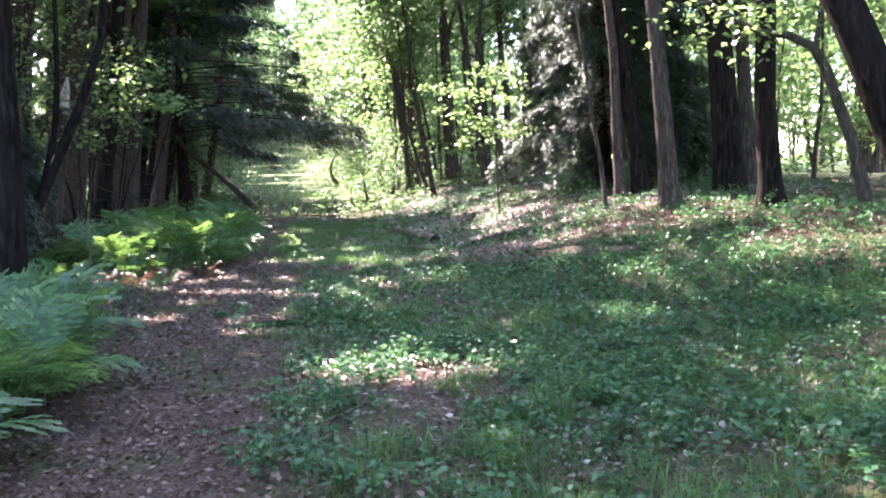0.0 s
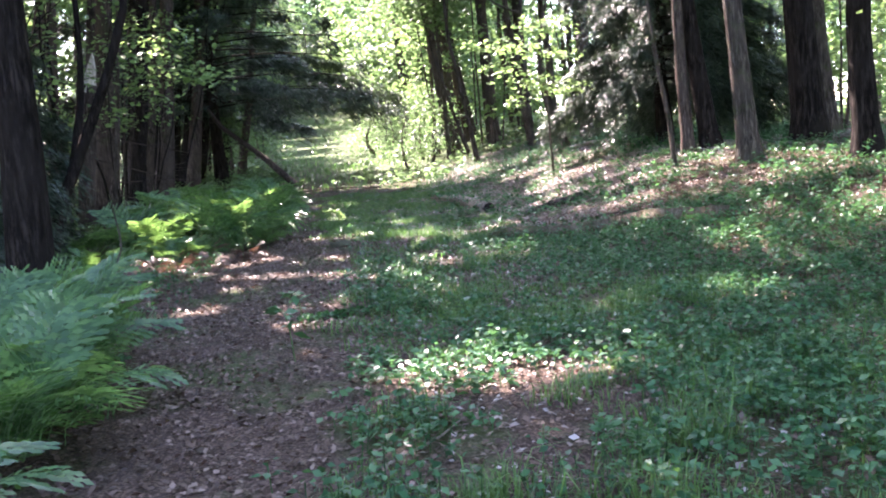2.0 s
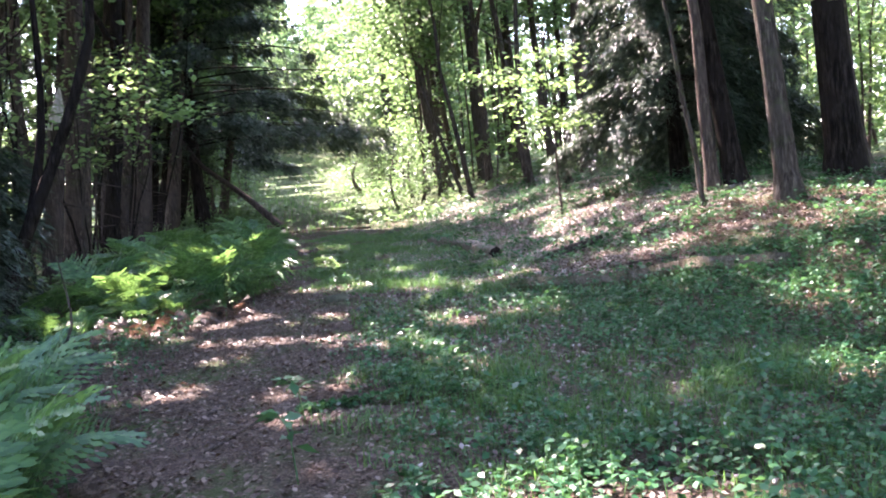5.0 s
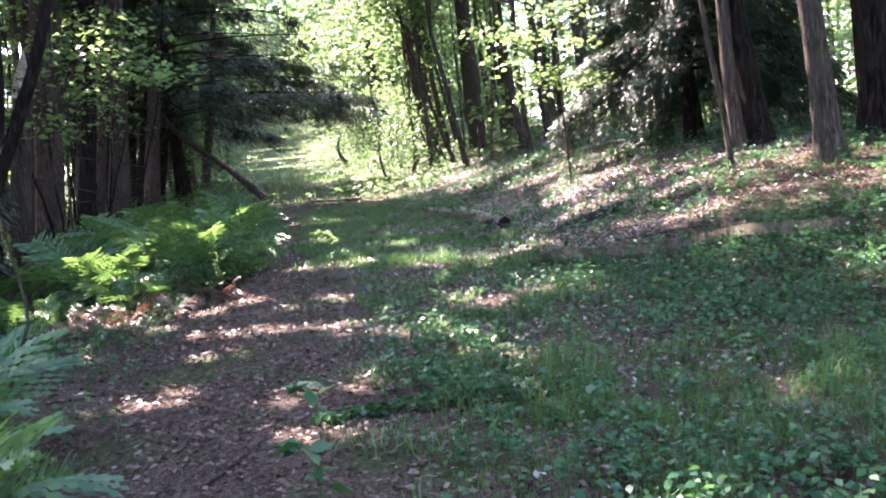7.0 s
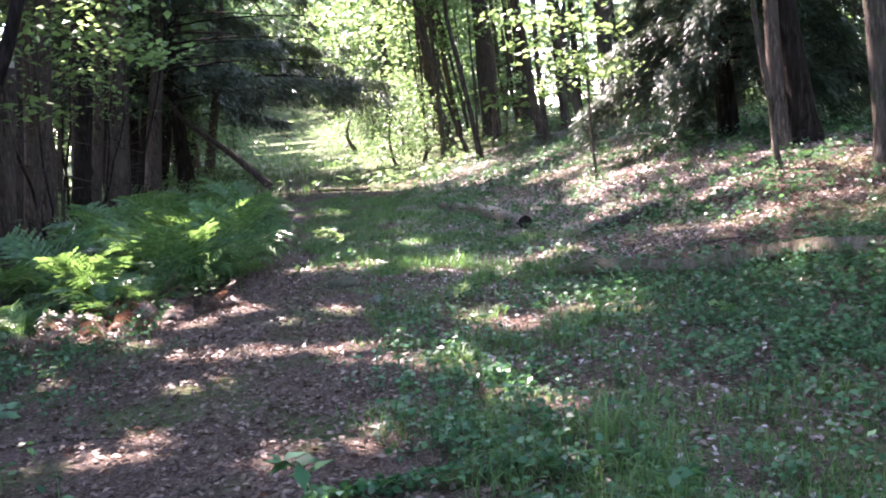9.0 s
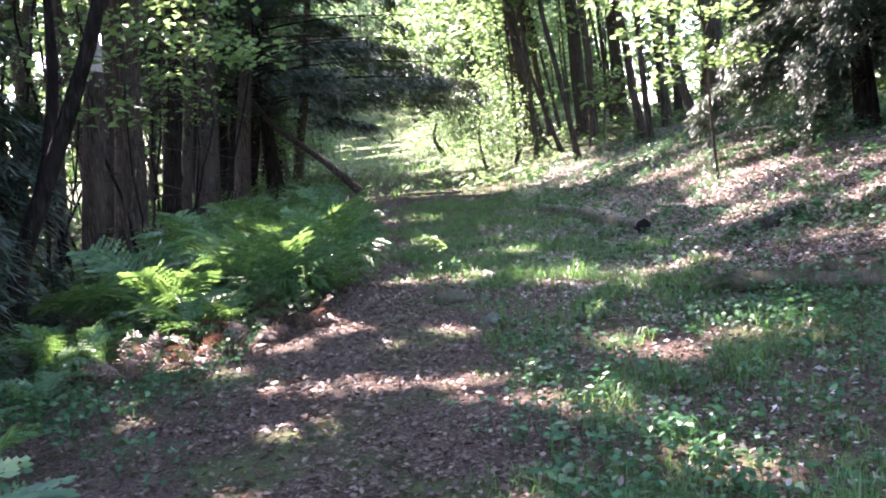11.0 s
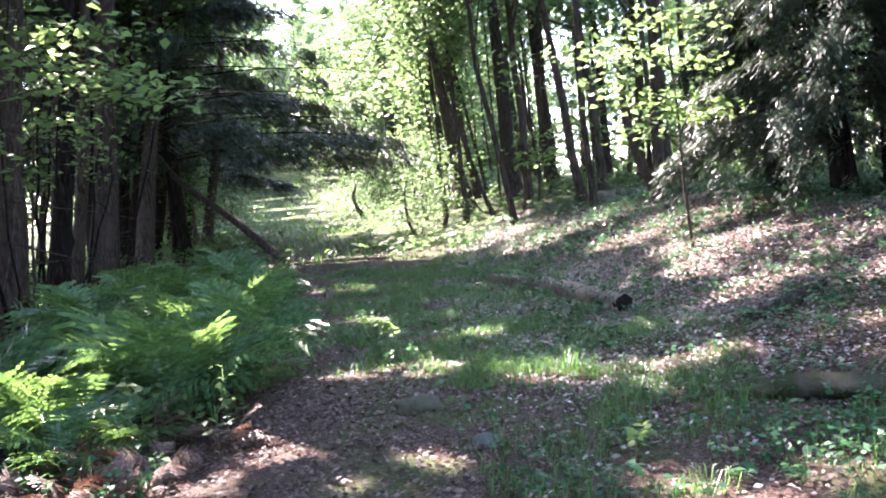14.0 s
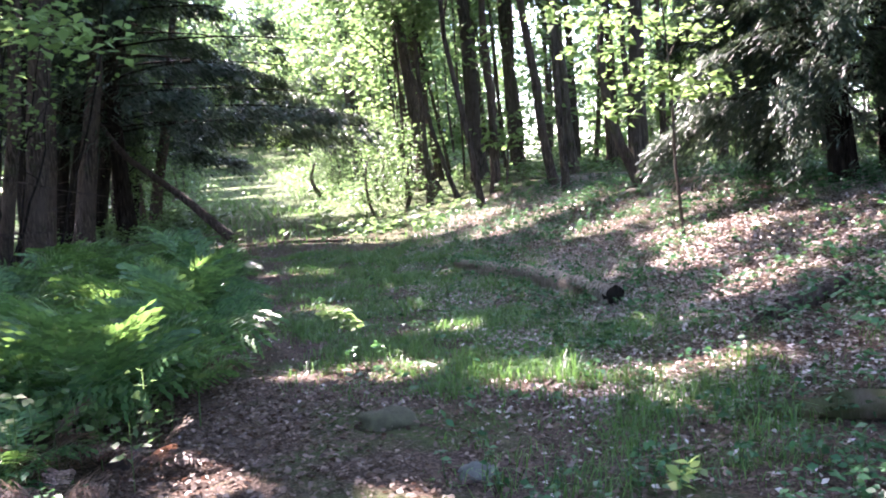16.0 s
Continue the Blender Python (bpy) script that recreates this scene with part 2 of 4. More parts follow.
BANK_GAPS = [
    (4.6, 17.2, 0.7, 0.25, 0.1), (3.4, 17.5, 0.6, 0.22, 0.2), (2.1, 18.2, 0.5, 0.3, 0.0), (5.5, 14.0, 0.6, 0.25, 0.1), (3.2, 15.3, 0.5, 0.18, 0.2), (-3.6, 24.6, 1.0, 0.25, 0.1),
    (-2.7, 20.4, 0.4, 0.15, 0.0), (-1.2, 18.3, 0.6, 0.14, 0.1), (1.5, 23.5, 0.8, 0.3, 0.2), (-0.6, 10.0, 0.5, 0.15, 0.3), (0.6, 10.6, 0.4, 0.15, 0.0),
]
fleck = np.random.default_rng(77)
FLECKS = [(fleck.uniform(-4.5, 6.5), fleck.uniform(5, 24), fleck.uniform(0.0, 0.22), fleck.uniform(0.0, 0.08), fleck.uniform(-0.6, 0.6)) for _ in range(75)]
FLECKS = [f for f in FLECKS if not (f[0] < -2.4 and 9 < f[1] < 17) and not (f[0] > 3.0 and f[2] > 0.07)]


def shaded(p):
    """Which of these leaf places to keep: none that would close an opening."""
    gx, gy = p[:, 0], p[:, 1]
    for _ in range(4):
        d = (p[:, 2] - height(gx, gy)) / SUN.z
        gx, gy = p[:, 0] - SUN.x * d, p[:, 1] - SUN.y * d
    keep = np.ones(len(p), bool)
    for x, y, a, b, turn in PATH_GAPS + FAR_GAPS + BANK_GAPS + FLECKS:
        u = (gx - x) * math.cos(turn) + (gy - y) * math.sin(turn)
        v = -(gx - x) * math.sin(turn) + (gy - y) * math.cos(turn)
        keep &= (u / (a + 0.18)) ** 2 + (v / (b + 0.18)) ** 2 > 1 + 0.25 * np.sin(3 * np.arctan2(v, u) + x)
    return keep


def thing(name, place, label, category, group=""):
    ob = new(name)
    ob.location = place
    return tagged(ob, label, category, group)


def stem_points(x, y, lean, tall, bend, seed, steps=10):
    r = np.random.default_rng(seed)
    s = np.linspace(0, 1, steps)
    wx, wy = r.normal(0, bend, 2)
    px = lean[0] * tall * s + wx * np.sin(np.pi * s) + r.normal(0, bend * 0.12, steps)
    py = lean[1] * tall * s + wy * np.sin(np.pi * s) + r.normal(0, bend * 0.12, steps)
    return np.stack([px, py, tall * s], -1)


def crown_centres(r, low, high, radius, clumps, per, spread, layer=0.35):
    """Leaf places in flattened clumps, with gaps between them."""
    z = r.uniform(low, high, clumps)
    a, q = r.uniform(0, 2 * np.pi, clumps), np.sqrt(r.uniform(0.02, 1, clumps))
    grow = np.sin(np.pi * np.clip((z - low) / (high - low), 0.12, 0.92))
    c = np.stack([np.cos(a) * q * radius * grow, np.sin(a) * q * radius * grow, z], -1)
    return (c[:, None] + r.normal(0, 1, (clumps, per, 3)) * (spread, spread, spread * layer)).reshape(-1, 3)


TREE_COUNT = [100]


def broadleaf(x, y, dia, lean=(0.0, 0.0), tall=15.0, bark=BARK_GREY, low=6.5, radius=3.0, clumps=60, per=45, leaf=0.2, leaves=LEAF_CANOPY,
              label="tall broadleaf tree with grey furrowed bark", bend=0.25, group="forest trees", limbs=3, sink=0.0):
    TREE_COUNT[0] += 1
    seed = TREE_COUNT[0]
    r = np.random.default_rng(seed)
    z = ground_z(x, y) - sink
    root = thing("tree", (x, y, z), label, "tree", group)
    pts = stem_points(x, y, lean, tall, bend, seed)
    pts = np.concatenate([[pts[0] + (0, 0, -0.25), pts[0] + (0, 0, 0.02), pts[0] * 0.75 + pts[1] * 0.25], pts[1:]])
    s = np.clip(pts[:, 2] / tall, 0, 1)
    radii = dia / 2 * (1 - 0.8 * s)
    radii[:2] *= (1.55, 1.4)
    radii[2] *= 1.08
    trunk = mesh_object("trunk", *tube(pts, radii, 12 if dia > 0.25 else 8, 0.08, seed), bark, root, True)
    for k in range(limbs):
        f = r.uniform(0.35, 0.8)
        p0 = np.array([np.interp(f * tall, pts[:, 2], pts[:, i]) for i in range(3)])
        a = r.uniform(0, 2 * np.pi)
        reach = radius * r.uniform(0.6, 0.95)
        u = np.linspace(0, 1, 6)[:, None]
        way = np.array([math.cos(a), math.sin(a), r.uniform(0.35, 0.9)])
        lp = p0 + u * reach * way + np.array([0, 0, 0.25]) * u**2 * reach + r.normal(0, 0.05, (6, 3)) * u
        mesh_object("limb", *tube(lp, dia * 0.2 * (1 - 0.8 * u[:, 0]), 6, 0.05, seed + k), bark, trunk, True)
    if clumps:
        c = crown_centres(r, low, tall + 1.0, radius, clumps, per, 0.45)
        f = np.clip(c[:, 2] / tall, 0, 1)[:, None]
        c[:, :2] += np.array(lean) * tall * f
        c = c[shaded(c + (x, y, z))]
        mesh_object("crown", *leaf_quads(c, leaf, leaf * 0.7, r, 0.55), leaves, root)
    return root


# ---- the ground ----
def ground_sheet():
    xs = np.concatenate([np.linspace(-400, -40, 25), np.linspace(-38, -12, 40), np.linspace(-11.8, 9, 210), np.linspace(9.5, 40, 40), np.linspace(45, 400, 25)])
    ys = np.concatenate([np.linspace(-400, -30, 25), np.linspace(-28, 1, 30), np.linspace(1.2, 26, 250), np.linspace(26.5, 100, 120), np.linspace(105, 500, 30)])
    gx, gy = np.meshgrid(xs, ys)
    gz = height(gx, gy)
    near = (gx > -12) & (gx < 9) & (gy > 1) & (gy < 27)
    gz = gz + near * rng.normal(0, 0.006, gz.shape)
    n = len(xs)
    i, j = np.meshgrid(np.arange(len(ys) - 1), np.arange(n - 1), indexing="ij")
    q = np.stack([i * n + j, i * n + j + 1, (i + 1) * n + j + 1, (i + 1) * n + j], -1).reshape(-1, 4)
    ob = mesh_object("ground", np.stack([gx, gy, gz], -1).reshape(-1, 3), q, SOIL, None, True)
    tagged(ob, "leaf-strewn brown forest floor with moss", "ground", kind="structure")


ground_sheet()


def limb_object(name, pts, radii, material, parent=None, sides=8, rough=0.06, seed=1):
    """A bent limb; the points are in the world unless it has a parent."""
    if parent is None:
        o = np.asarray(pts[0], float)
        ob = mesh_object(name, *tube(np.asarray(pts, float) - o, radii, sides, rough, seed), material, None, True)
        ob.location = o
        return ob
    return mesh_object(name, *tube(pts, radii, sides, rough, seed), material, parent, True)


def curve_through(points, steps):
    """More points along a bent line."""
    points = np.asarray(points, float)
    u = np.linspace(0, len(points) - 1, steps)
    return np.stack([np.interp(u, np.arange(len(points)), points[:, i]) for i in range(3)], -1)


def dead_spikes(root, r, dia, lean, count, low, high):
    """Bare, broken lower branches that still stick out of a trunk."""
    for k in range(count):
        z, a = r.uniform(low, high), r.uniform(0, 2 * np.pi)
        u = np.linspace(0, 1, 4)[:, None]
        way = np.array([math.cos(a), math.sin(a), r.uniform(-0.35, 0.25)])
        pts = np.array([lean[0] * z, lean[1] * z, z]) + u * r.uniform(0.5, 2.2) * way + r.normal(0, 0.04, (4, 3)) * u
        limb_object("dead_branch", pts, 0.016 * (1 - 0.8 * u[:, 0]) + 0.003, BARK_DARK, root.children[0], 5, 0.05, k)


def conifer(x, y, dia, lean, tall, low, radius, boughs, label, droop=0.35, sprays=150, density=1.0, bark=BARK_SHADED, first_turn=0.0, group="conifers", open_to_sun=True, needle=1.0):
    """A dark conifer with drooping boughs of needles."""
    TREE_COUNT[0] += 1
    r = np.random.default_rng(TREE_COUNT[0])
    z0 = ground_z(x, y)
    root = thing("conifer_tree", (x, y, z0), label, "tree", group)
    pts = stem_points(x, y, lean, tall, 0.1, TREE_COUNT[0])
    pts[0, 2] = -0.2
    radii = dia / 2 * (1 - 0.85 * np.linspace(0, 1, len(pts)))
    radii[0] *= 1.4
    trunk = mesh_object("trunk", *tube(pts, radii, 10, 0.07, TREE_COUNT[0]), bark, root, True)
    centres, ways = [], []
    for k in range(boughs):
        z = low + (tall - low) * (k / boughs) ** 1.25
        a = first_turn + k * 2.4 + r.normal(0, 0.2)
        reach = radius * (1 - 0.75 * (z - low) / (tall - low)) * r.uniform(0.7, 1.1)
        u = np.linspace(0, 1, 7)[:, None]
        out = np.array([math.cos(a), math.sin(a), 0.0])
        line = np.array([lean[0] * z, lean[1] * z, z]) + u * reach * out + np.array([0, 0, 1.0]) * (0.12 * u - droop * u**1.8) * reach
        limb_object("bough", line, 0.035 * (1 - 0.85 * u[:, 0]) + 0.004, bark, trunk, 5, 0.05, k)
        n = int(sprays * density * (0.4 + reach / radius))
        f = np.sqrt(r.uniform(0.03, 1, n))
        base = np.stack([np.interp(f, u[:, 0], line[:, i]) for i in range(3)], -1)
        side = np.cross(out, (0, 0, 1))
        off = r.normal(0, 0.28, n) * (0.35 + reach * 0.22) * (1.15 - 0.5 * f)
        base += side * off[:, None] + out * (np.abs(off) * 0.4)[:, None]
        base[:, 2] += 0.1 - np.abs(off) * 0.3 - r.exponential(0.12 + 0.35 * droop, n)
        centres.append(base)
        ways.append(np.arctan2(out[1], out[0]) + np.sign(off) * r.uniform(0.2, 1.1, n))
    c, w = np.concatenate(centres), np.concatenate(ways)
    if open_to_sun:
        keep = shaded(c + (x, y, z0))
        c, w = c[keep], w[keep]
    # every spray: six thin needle tufts along a hanging twig
    tufts, turn = [], []
    for k in range(6):
        tufts.append(c + np.stack([np.cos(w), np.sin(w), -0.7 + 0 * w], -1) * (0.06 * k) + r.normal(0, 0.025, c.shape))
        turn.append(w + r.normal(0, 0.5, len(w)))
    t, a = np.concatenate(tufts), np.concatenate(turn)
    n = len(t)
    ahead = np.stack([np.cos(a), np.sin(a), r.normal(-0.6, 0.35, n)], -1) * r.uniform(0.09, 0.17, n)[:, None] * needle**0.5
    across = np.stack([-np.sin(a), np.cos(a), r.normal(0, 0.6, n)], -1) * r.uniform(0.006, 0.014, n)[:, None] * needle
    v = np.stack([t, t + ahead * 0.5 + across, t + ahead, t + ahead * 0.5 - across], 1).reshape(-1, 3)
    mesh_object("crown", v, np.arange(4 * n).reshape(-1, 4), NEEDLE, root)
    return root


# ---- trees on the bank ----
DARK = "tall tree with shade-darkened rough bark on the bank"
broadleaf(6.65, 18.5, 0.55, (-0.04, 0.04), 17, BARK_SHADED, label=DARK, radius=4.5, clumps=130)
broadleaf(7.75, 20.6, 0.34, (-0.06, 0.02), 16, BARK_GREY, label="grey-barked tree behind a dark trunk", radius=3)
broadleaf(6.48, 15.2, 0.36, (-0.09, 0.03), 16, BARK_SHADED, label=DARK, radius=4.5, clumps=130)
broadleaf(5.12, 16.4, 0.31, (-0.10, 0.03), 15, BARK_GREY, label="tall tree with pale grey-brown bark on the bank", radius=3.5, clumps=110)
broadleaf(5.0, 19.1, 0.35, (-0.10, 0.02), 16, BARK_SHADED, label=DARK, radius=3.5)
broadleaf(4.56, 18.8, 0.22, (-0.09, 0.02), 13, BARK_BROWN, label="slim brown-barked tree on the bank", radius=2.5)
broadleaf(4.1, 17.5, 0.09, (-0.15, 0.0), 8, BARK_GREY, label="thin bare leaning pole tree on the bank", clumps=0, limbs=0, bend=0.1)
broadleaf(6.0, 8.2, 0.36, (-0.49, 0.05), 10, BARK_SHADED, label="dark leaning trunk beside the path", low=6, radius=2.5, clumps=40, bend=0.1)
arch = thing("tree", (7.5, 13.9, ground_z(7.5, 13.9)), "slim arching tree with grey bark on the bank", "tree", "forest trees")
limb_object("trunk", curve_through([(0, 0, -0.2), (-0.1, 0.05, 0.5), (-0.25, 0.1, 1.15), (-0.7, 0.1, 2.4), (-1.1, 0.2, 2.65), (-1.6, 0.3, 2.75), (-2.4, 0.3, 3.3)], 16),
            np.linspace(0.11, 0.03, 16), BARK_GREY, arch)
limb_object("limb", curve_through([(-0.75, 0.1, 2.45), (-0.65, 0.2, 3.0), (-0.5, 0.3, 4.6)], 8), np.linspace(0.05, 0.02, 8), BARK_GREY, arch)
# trees out of view, added so their crowns dim the bank
for x, y in ((8.8, 9.3), (9.9, 12.4), (10.8, 15.6), (12.2, 19.2), (13.8, 23.5)):
    broadleaf(x, y, 0.32, (-0.02, 0.0), 15, BARK_GREY, label="unseen tall tree added to shade the bank", low=5.5, radius=4.8, clumps=150, leaf=0.26)
r0 = np.random.default_rng(5)
mesh_object("crown", *leaf_quads(np.array([-1.3, 0.2, 2.9]) + r0.normal(0, 1, (500, 3)) * (0.9, 0.6, 0.3), 0.12, 0.085, r0, 0.6), LEAF_BRIGHT, arch)

# ---- trees by the middle of the path ----
GREY = "tall grey-trunked tree standing beside the path"
broadleaf(-6.2, 57.0, 0.62, (-0.02, 0.0), 20, BARK_GREY, low=8, label=GREY)
broadleaf(-4.6, 61.0, 0.45, (0.03, 0.0), 20, BARK_GREY, low=8, label=GREY)
broadleaf(-1.6, 38.5, 0.44, (-0.11, 0.0), 17, BARK_BROWN, low=7, label="dark curving tree trunk beside the path", bend=0.5)
broadleaf(-2.2, 42.5, 0.3, (0.0, 0.0), 17, BARK_BROWN, low=7, label=GREY)
broadleaf(0.0, 39.4, 0.55, (-0.02, 0.0), 18, BARK_DARK, low=8, label="thick dark trunk among leafy saplings")
broadleaf(1.5, 41.5, 0.5, (-0.01, 0.0), 18, BARK_GREY, low=8, label=GREY)
broadleaf(2.6, 34.9, 0.31, (-0.04, 0.0), 14, BARK_GREY, label=GREY)
broadleaf(1.6, 31.8, 0.26, (-0.12, 0.01), 12, BARK_BROWN, label="slim leaning trunk among leafy saplings")
broadleaf(2.6, 26.0, 0.26, (-0.09, 0.02), 4.2, BARK_BROWN, label="short leaning dead trunk on the bank", clumps=0, limbs=0)
broadleaf(-0.9, 36.0, 0.16, (-0.22, 0.0), 9, BARK_DARK, label="thin dark leaning tree beside the path", low=5, radius=2)
broadleaf(3.4, 29.5, 0.42, (0.0, 0.0), 15, BARK_GREY, label=GREY)
for k in range(38):
    y = rng.uniform(29, 66)
    x = float(trail_x(y)) + rng.uniform(4.6, 15)
    broadleaf(x, y, rng.uniform(0.08, 0.34), tuple(rng.normal(-0.03, 0.06, 2)), rng.uniform(11, 17), (BARK_GREY, BARK_BROWN, BARK_DARK)[k % 3], low=6, radius=2.5,
              clumps=45, per=36, leaf=0.24, label="slender trunk in the leafy wood beyond the path")

# ---- the row of trunks on the shaded side ----
rng = np.random.default_rng(23)
ROW = "straight dark trunk in a dense row beside the path"
def row_tree(x, y, d, lean, bark=BARK_BROWN):
    t = broadleaf(x, y, d, lean, rng.uniform(13, 16), bark, low=7.5, radius=4.2, clumps=62, per=42, leaf=0.26, label=ROW, group="row of trunks", limbs=1, bend=0.28)
    dead_spikes(t, rng, d, lean, 9, 0.4, 5.5)
    return t


# oversized crowns added to keep sun off the path and the bank
for x, y in ((-8.9, 21.9), (-9.6, 26.8), (-10.6, 31.6)):
    broadleaf(x, y, 0.48, (0.08, 0.02), 19, BARK_BROWN, label="tall tree with a wide crown added to shade the path", low=9.5, radius=7.0, clumps=210, leaf=0.28, bend=0.2)
# another dense crown added to shade the near ferns
broadleaf(-9.2, 14.6, 0.4, (0.05, 0.0), 16, BARK_DARK, label="dark trunk behind low spruces with a crown added for shade", radius=5.2, clumps=230, leaf=0.28)
broadleaf(-3.85, 10.6, 0.46, (-0.01, 0.0), 16, BARK_SHADED, label="thick dark trunk beside the ferns", low=9, radius=3.0, clumps=50)
# very dense crown added to shade the start of the path
broadleaf(-7.7, 15.9, 0.26, (0.12, 0.02), 17, BARK_SHADED, label="dark trunk with a crown added to shade the path", radius=6.5, clumps=330, leaf=0.26)
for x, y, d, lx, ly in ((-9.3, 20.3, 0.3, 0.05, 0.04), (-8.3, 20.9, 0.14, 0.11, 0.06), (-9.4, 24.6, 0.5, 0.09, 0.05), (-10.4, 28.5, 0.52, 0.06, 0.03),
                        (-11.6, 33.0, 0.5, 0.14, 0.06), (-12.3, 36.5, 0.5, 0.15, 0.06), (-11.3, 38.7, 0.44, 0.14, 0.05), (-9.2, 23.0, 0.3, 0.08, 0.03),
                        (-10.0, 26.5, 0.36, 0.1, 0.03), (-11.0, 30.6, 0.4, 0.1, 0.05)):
    row_tree(x, y, d * 0.85, (lx, ly), BARK_SHADED if d > 0.45 else BARK_BROWN)
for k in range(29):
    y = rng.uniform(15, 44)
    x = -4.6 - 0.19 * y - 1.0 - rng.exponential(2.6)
    row_tree(x, y, rng.uniform(0.09, 0.34), (rng.normal(0.07, 0.11), rng.normal(0.03, 0.05)), (BARK_BROWN, BARK_DARK, BARK_SHADED)[k % 3])
for k in range(34):
    y = rng.uniform(13.2, 27)
    broadleaf(-3.4 - 0.2 * y - rng.exponential(1.3), y, rng.uniform(0.03, 0.085), (rng.normal(0.06, 0.16), rng.normal(0.0, 0.12)), rng.uniform(3.5, 7.5), BARK_SHADED,
              2.6, 1.0, (0, 4, 7)[k % 3], 24, 0.13, LEAF_BRIGHT, "thin crooked stem among the dark trunks", 0.3, "thin stems", 2)
conifer(-10.6, 34.6, 0.5, (0.02, 0.0), 15, 3.2, 7.2, 92, "big dark pine with boughs reaching over the path", 0.18, 430, needle=1.8)
conifer(-12.6, 41.0, 0.45, (0.0, 0.0), 14, 2.6, 4.0, 34, "dark conifer behind the row of trunks", 0.25, 260, needle=1.8)
conifer(-7.1, 14.7, 0.12, (0.0, 0.0), 6.5, 0.7, 1.7, 40, "small dark spruce under the taller trees", 0.4, 190)
conifer(-6.2, 12.4, 0.12, (0.0, 0.0), 6.0, 0.9, 1.5, 34, "small dark spruce under the taller trees", 0.4, 170)
conifer(-9.1, 15.9, 0.3, (0.0, 0.02), 13, 0.9, 2.6, 60, "dark spruce with low drooping boughs", 0.4, 260)
conifer(-9.9, 13.2, 0.35, (0.0, 0.0), 14, 0.8, 3.4, 50, "dark spruce with low drooping boughs", 0.4, 220)
conifer(-7.6, 11.2, 0.4, (0.0, 0.0), 14, 1.4, 2.8, 50, "dark spruce with low drooping boughs", 0.4, 220)
# ---- the spruce on the bank ----
conifer(4.7, 22.2, 0.34, (-0.03, 0.0), 13, 1.5, 2.3, 72, "dark green spruce with hanging boughs on the bank", 0.42, 440, first_turn=0.6, open_to_sun=False)
conifer(6.0, 23.4, 0.3, (-0.03, 0.0), 12, 1.3, 2.2, 50, "dark green spruce with hanging boughs on the bank", 0.42, 330, open_to_sun=False)
conifer(4.9, 26.0, 0.25, (-0.05, 0.0), 11, 1.6, 1.9, 36, "dark green spruce with hanging boughs on the bank", 0.42, 240, open_to_sun=False)

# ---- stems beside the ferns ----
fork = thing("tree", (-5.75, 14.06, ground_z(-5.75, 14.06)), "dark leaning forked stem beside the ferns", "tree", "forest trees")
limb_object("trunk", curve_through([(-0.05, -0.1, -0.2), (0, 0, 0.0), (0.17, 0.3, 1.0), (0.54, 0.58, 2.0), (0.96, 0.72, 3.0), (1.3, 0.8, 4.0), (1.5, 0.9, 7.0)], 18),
            np.linspace(0.11, 0.05, 18), BARK_SHADED, fork)
limb_object("limb", curve_through([(0.3, 0.45, 1.4), (0.28, 0.8, 2.0), (0.4, 0.85, 2.7), (0.5, 0.8, 3.4), (0.6, 0.7, 6)], 12), np.linspace(0.08, 0.03, 12), BARK_SHADED, fork)
mesh_object("crown", *leaf_quads(crown_centres(r0, 4.6, 7.5, 2.2, 14, 34, 0.35) + (1.2, 0.8, 0), 0.16, 0.11, r0, 0.6), LEAF_CANOPY, fork)
snag = thing("snag", (-7.73, 18.76, 0.0), "broken dead trunk with a pale splintered top", "tree")
limb_object("trunk", curve_through([(0, 0, -0.2), (0.2, 0.1, 1.6), (0.4, 0.22, 3.25)], 9), np.linspace(0.18, 0.145, 9), BARK_BROWN, snag, 12, 0.08)
limb_object("splinter", curve_through([(0.38, 0.2, 3.1), (0.47, 0.21, 3.5), (0.53, 0.22, 3.9)], 6), [0.13, 0.12, 0.10, 0.085, 0.05, 0.012], PALE_WOOD, snag, 7, 0.2)
dead_spikes(snag, r0, 0.3, (0.1, 0.06), 7, 0.6, 3.0)


def leafy_sapling(x, y, stem, radii, centres, leaf, label, material=LEAF_BRIGHT, bark=BARK_GREY, seed=3):
    """A thin stem with side twigs that carry sprays of leaves at the given places."""
    r = np.random.default_rng(seed)
    z = ground_z(x, y)
    root = thing("sapling", (x, y, z), label, "sapling", "saplings")
    line = curve_through(stem, 14)
    limb_object("stem", line, np.interp(np.linspace(0, 1, 14), [0, 1], radii), bark, root, 7)
    spots = []
    for cx, cy, cz, sx, n in centres:
        p0 = line[np.argmin(np.abs(line[:, 2] - (cz - 0.25)))]
        limb_object("twig", curve_through([p0, ((p0[0] + cx) / 2, (p0[1] + cy) / 2, cz + 0.05), (cx, cy, cz)], 5), [0.012, 0.01, 0.008, 0.006, 0.004], bark, root, 5)
        spots.append(np.array([cx, cy, cz]) + r.normal(0, 1, (n, 3)) * (sx, sx, 0.09))
    mesh_object("leaves", *leaf_quads(np.concatenate(spots), leaf, leaf * 0.75, r, 0.75), material, root)
    return root


